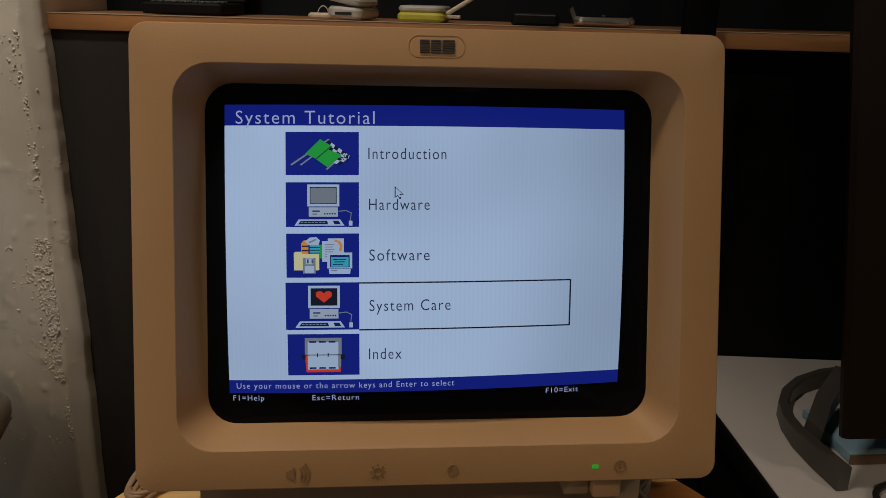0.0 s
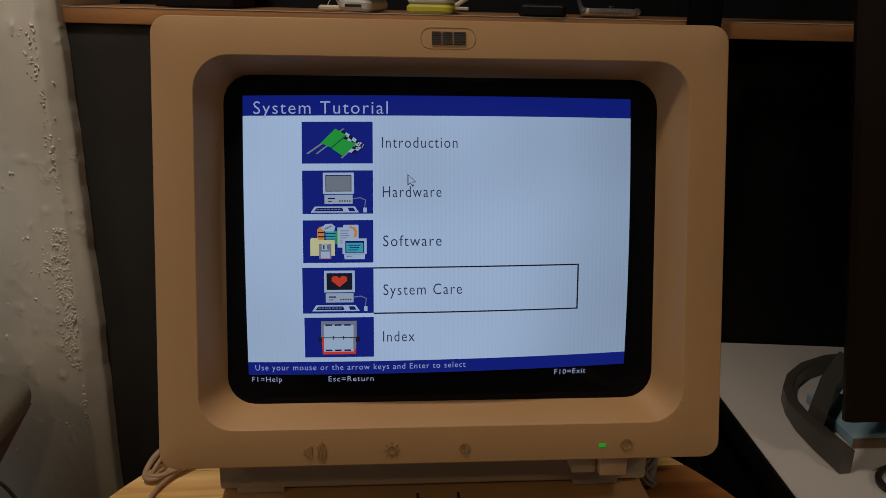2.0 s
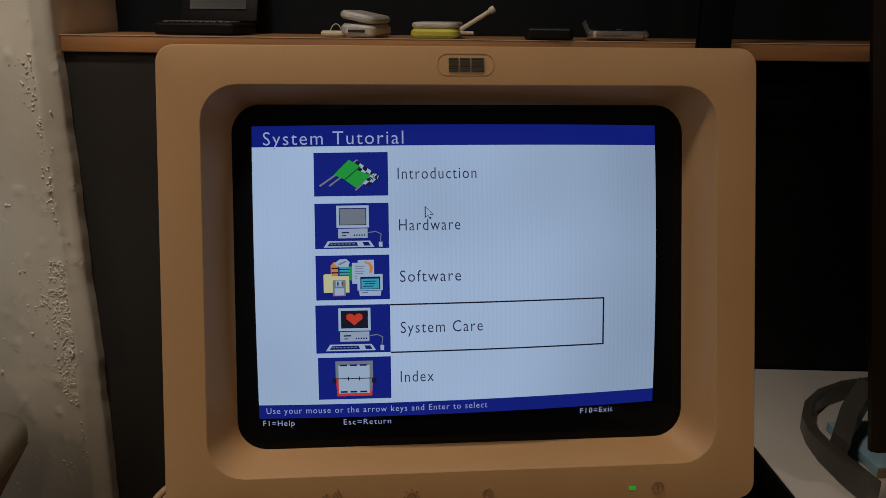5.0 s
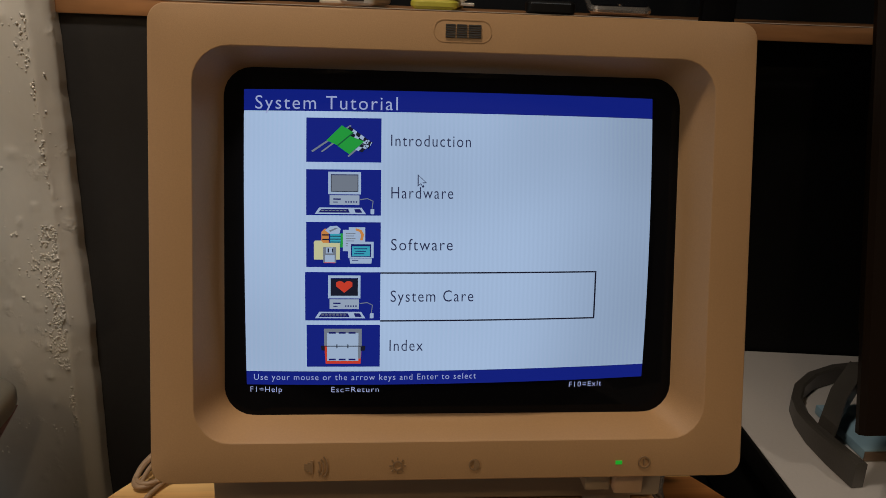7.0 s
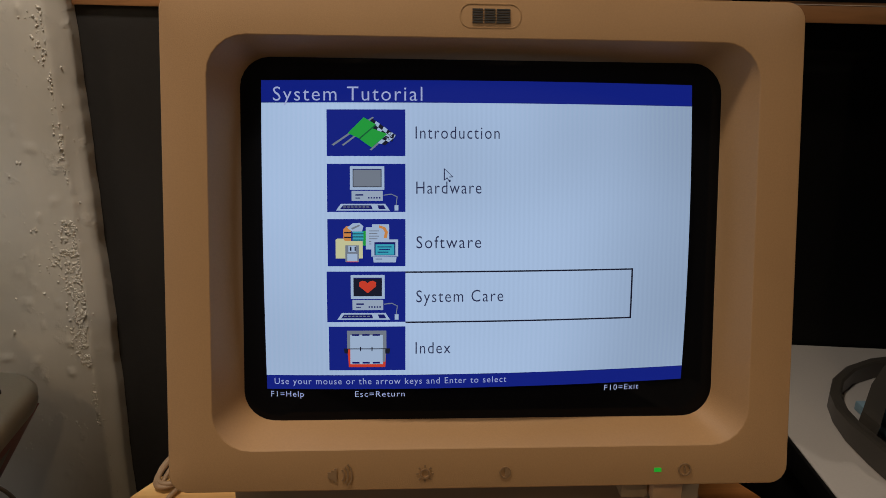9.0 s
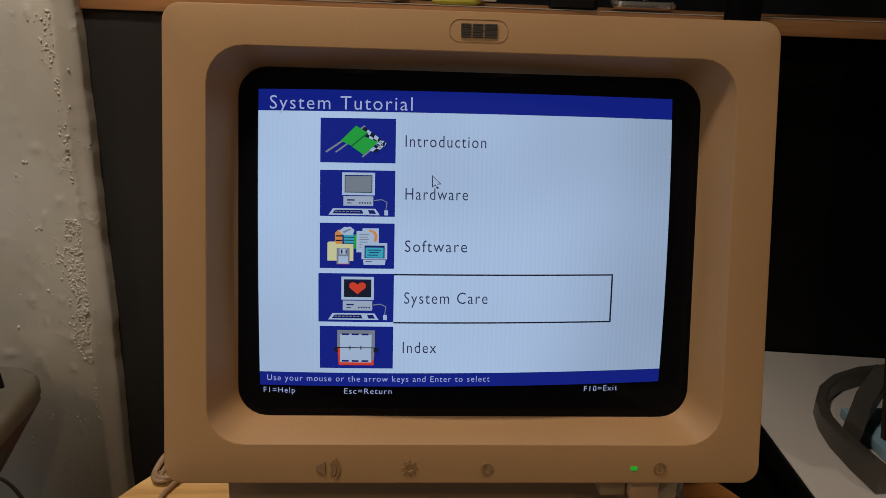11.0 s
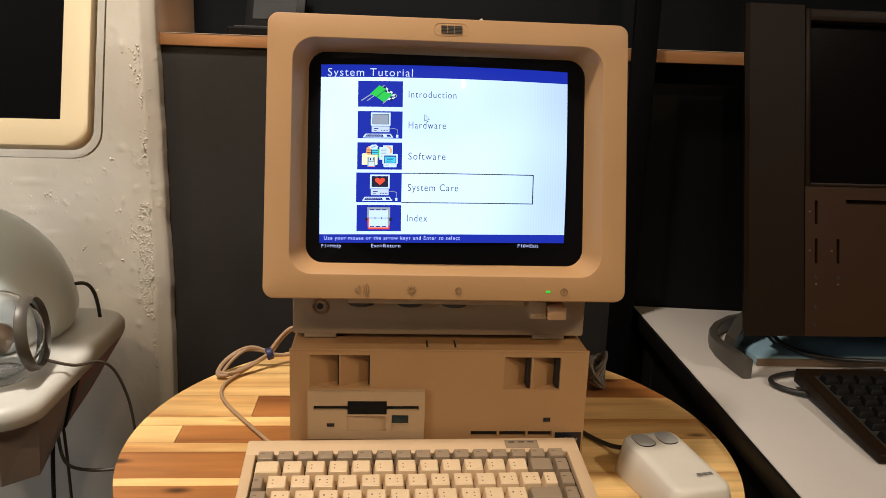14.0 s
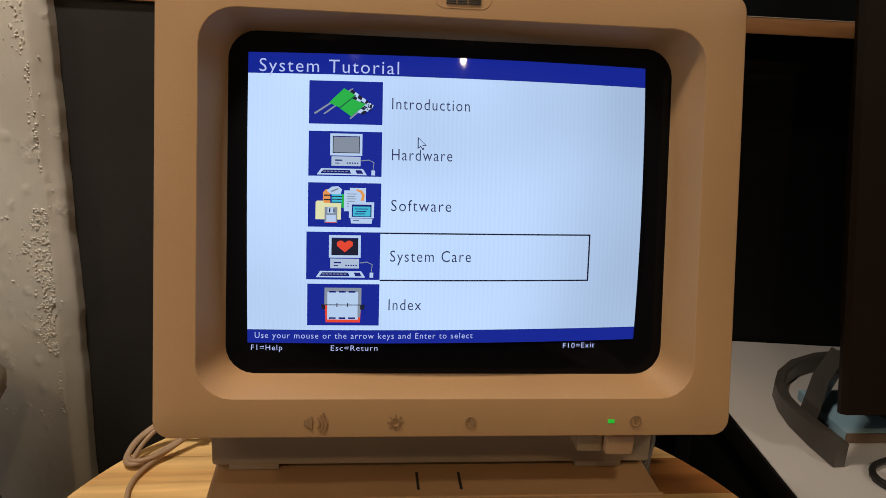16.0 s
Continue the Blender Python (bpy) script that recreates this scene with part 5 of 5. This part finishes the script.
part("screen", moved(box(-0.034, 0.034, -0.0055, -0.0042, 0.014, 0.062), pose(0, 0.040, 0.012, -20)), mat("dull_grey_screen", (0.03, 0.032, 0.034), 0.25), lid, "dull grey screen")
kme = bm_mesh("key", box(-0.0032, 0.0032, -0.0022, 0.0022, 0, 0.0022, 0.0006, 1), mat("dark_grey_key", (0.07, 0.072, 0.075), 0.35), 40)
for r in range(4):
    for c in range(10):
        put("key", kme, hp, pose(-0.0355 + 0.0079 * c, -0.025 + 0.0085 * r, 0.012))


# ---- the white machine on its grey stand ----
def grey_stand():
    S = pose(-0.392, 0.075, 0)
    th = thing("grey_stand", "pale grey plastic stand with a tapered dark body", "stand", S)
    top = rrect(-0.20, 0.165, 0.405, 0.335, 0.045, 7)
    rings = [[(0 + x * 1.0 - (i if x > -0.2 else -i), y + (i if y < 0.165 else -i), z) for x, y in top] for i, z in ((0.010, 0.7665), (0.002, 0.769), (0.0, 0.775), (0.0, 0.785), (0.003, 0.790), (0.009, 0.7925))]
    part("top", loft(rings, True, True), GREY_TOP, th)

    upper = [(-0.006, 0.31), (-0.004, 0.125), (-0.010, 0.050), (-0.038, 0.020), (-0.358, 0.020), (-0.358, 0.31)]
    lower = [(-0.048, 0.295), (-0.038, 0.175), (-0.020, 0.065), (-0.048, 0.040), (-0.348, 0.040), (-0.348, 0.295)]
    part("body", loft([[(x, y, 0.767) for x, y in upper], [(x, y, 0.690) for x, y in lower], [(-0.2 + (x + 0.2) * 0.9, 0.165 + (y - 0.165) * 0.9, 0.682) for x, y in lower]], True, True), GREY_BODY, th, smooth=None)

    def strip(t0, t1, o):
        def at(ring, t):
            (x0, y0), (x1, y1) = ring[1], ring[0]
            return x0 + (x1 - x0) * t + o, y0 + (y1 - y0) * t
        rings = []
        for ring, z in ((upper, 0.7655), (lower, 0.6905)):
            (xa, ya), (xb, yb) = at(ring, t0), at(ring, t1)
            rings.append([(xa, ya, z), (xb, yb, z), (xb - 0.004, yb, z), (xa - 0.004, ya, z)])
        return loft(rings, True, True)
    part("side_panel", strip(0.09, 1.0, 0.0022), RED_SIDE, th, "dark red side panel", smooth=None)
    part("edge_trim", strip(0.0, 0.085, 0.003), BLACK, th, "black edge trim", smooth=None)
    part("column", box(-0.27, -0.15, 0.10, 0.22, 0.02, 0.683, 0.01), GREY_BODY, th)
    part("foot_plate", moved(cyl(0.18, 0.02, 40, 0.17), pose(-0.21, 0.165, 0.0105)), GREY_BODY, th)


grey_stand()
TOPZ = 0.7926


def dome_computer():
    D = pose(-0.572, 0.305, TOPZ)
    th = thing("dome_computer", "white dome computer with a cream-framed screen on an arm", "computer", D)
    r = 0.142
    rings = [[(r * k * math.cos(2 * math.pi * i / 48), r * k * math.sin(2 * math.pi * i / 48), z) for i in range(48)] for k, z in [(0.93, 0.0), (0.955, 0.004), (0.96, 0.010)] + [(math.cos(radians(a)), 0.014 + 0.145 * math.sin(radians(a))) for a in (4, 12, 20, 28, 36, 44, 52, 60, 68, 76, 84, 88)]]
    part("base", loft(rings, True, True), DOME, th, "pale dome base", smooth=60)
    part("arm", tube([(0, 0, 0.155), (0, 0.0, 0.20), (-0.0, -0.02, 0.27), (0.0, -0.045, 0.335)], 0.011, 4), CHROME, th, "chrome arm")
    # screen, leaning back; its lower right corner hangs at the far end
    F = D.inverted() @ pose(-0.359, 0.192, 1.0315, -17, 0, 2)
    w, h = 0.385, 0.30

    def rr(i, y, rad=0.022):
        return [(x, y, z) for x, z in rrect(-w / 2, h / 2, w - 2 * i, h - 2 * i, rad, 6)]
    fr = part("screen_frame", moved(loft([rr(0.004, 0.022), rr(0, 0.018), rr(0, 0.004), rr(0.002, 0.0008), rr(0.005, 0.0), rr(0.0285, 0.0, 0.002), rr(0.0292, 0.0016, 0.0015)], True, False), F), CREAM_FRAME, th, "cream screen frame", smooth=40)
    part("screen", moved(box(-w + 0.0285, -0.0285, 0.0014, 0.004, 0.0285, h - 0.0285), F), mat("black_lcd", (0.002, 0.002, 0.0025), 0.35, spec=0.05), fr, "black unlit screen")
    part("halo", moved(loft([rr(-0.009, 0.016, 0.028), rr(-0.009, 0.010, 0.028), rr(0.001, 0.010, 0.022), rr(0.001, 0.016, 0.022), rr(-0.009, 0.016, 0.028)]), F), CLEAR, fr, "clear acrylic rim", smooth=40)
    part("rear_plug", tube([(0.136, 0.03, 0.052), (0.147, 0.03, 0.055), (0.156, 0.032, 0.048), (0.160, 0.035, 0.030), (0.160, 0.040, 0.006)], 0.0023), CORD_DARK, th, "dark plug cord")


dome_computer()


def globe_speaker():
    th = thing("globe_speaker", "clear round desktop speaker with a grey metal ring", "speaker", pose(-0.452, 0.155, TOPZ + 0.0475))
    n = 32

    def ball(r):
        return [[(r * math.sin(radians(a)) * math.cos(2 * math.pi * i / n), r * math.sin(radians(a)) * math.sin(2 * math.pi * i / n), r * math.cos(radians(a))) for i in range(n)] for a in (2, 12, 24, 36, 48, 60, 72, 84, 96, 108, 120, 132, 144, 156, 168, 178)]
    outer, inner = loft(ball(0.047), True, True), loft(ball(0.0446), True, True)
    for sphere in (outer, inner):
        bmesh.ops.recalc_face_normals(sphere, faces=sphere.faces[:])
    bmesh.ops.reverse_faces(inner, faces=inner.faces[:])
    both = join(outer, inner)
    gm = bpy.data.meshes.new("globe")
    both.to_mesh(gm)
    both.free()
    gm.materials.append(CLEAR)
    for poly in gm.polygons:
        poly.use_smooth = True
    put("globe", gm, th, None, "clear acrylic globe")
    part("driver", moved(loft([[(r * math.cos(2 * math.pi * i / n), r * math.sin(2 * math.pi * i / n), z) for i in range(n)] for r, z in ((0.006, -0.026), (0.014, -0.012), (0.022, 0.008), (0.019, 0.012), (0.006, 0.014))], True, True), pose(-0.006, 0, -0.004, 0, 105, -35)), SILVER, th, "silver driver", smooth=50)
    ring = [[(r * math.cos(2 * math.pi * i / n), r * math.sin(2 * math.pi * i / n), z) for i in range(n)] for r, z in ((0.036, 0.032), (0.0395, 0.028), (0.0405, 0.022), (0.038, 0.020), (0.034, 0.026), (0.036, 0.032))]
    part("ring", moved(loft(ring), pose(0.012, 0, 0, 0, 84, 6)), STAND_GREY, th, "dark grey ring", smooth=50)
    part("base_ring", moved(loft([[(r * math.cos(2 * math.pi * i / n), r * math.sin(2 * math.pi * i / n), z) for i in range(n)] for r, z in ((0.022, -0.0473), (0.026, -0.0473), (0.025, -0.041), (0.021, -0.042))], False, False), pose(0, 0, 0)), CLEAR, th, smooth=50)
    part("cord", tube([(0.044, 0.01, -0.030), (0.060, 0.02, -0.040), (0.072, 0.03, -0.0455), (0.080, 0.05, -0.0455), (0.090, 0.075, -0.060), (0.100, 0.085, -0.092), (0.108, 0.095, -0.140), (0.110, 0.10, -0.3)], 0.0017), CORD_GREY, th, "thin grey cord")


globe_speaker()
hc = thing("hanging_cables", "thin dark cables hanging beside the grey stand", "cable")
part("cable", tube([(-0.432, 0.24, 0.70), (-0.428, 0.23, 0.66), (-0.418, 0.23, 0.645), (-0.36, 0.24, 0.64), (-0.30, 0.25, 0.655), (-0.25, 0.26, 0.66)], 0.0020), CORD_GREY, hc)
part("cable", tube([(-0.432, 0.235, 0.72), (-0.438, 0.225, 0.66), (-0.440, 0.22, 0.5), (-0.44, 0.22, 0.02)], 0.0025), CORD_DARK, hc)
part("cable", tube([(-0.430, 0.25, 0.70), (-0.422, 0.245, 0.62), (-0.42, 0.24, 0.4), (-0.42, 0.24, 0.02)], 0.0018), CORD_GREY, hc)
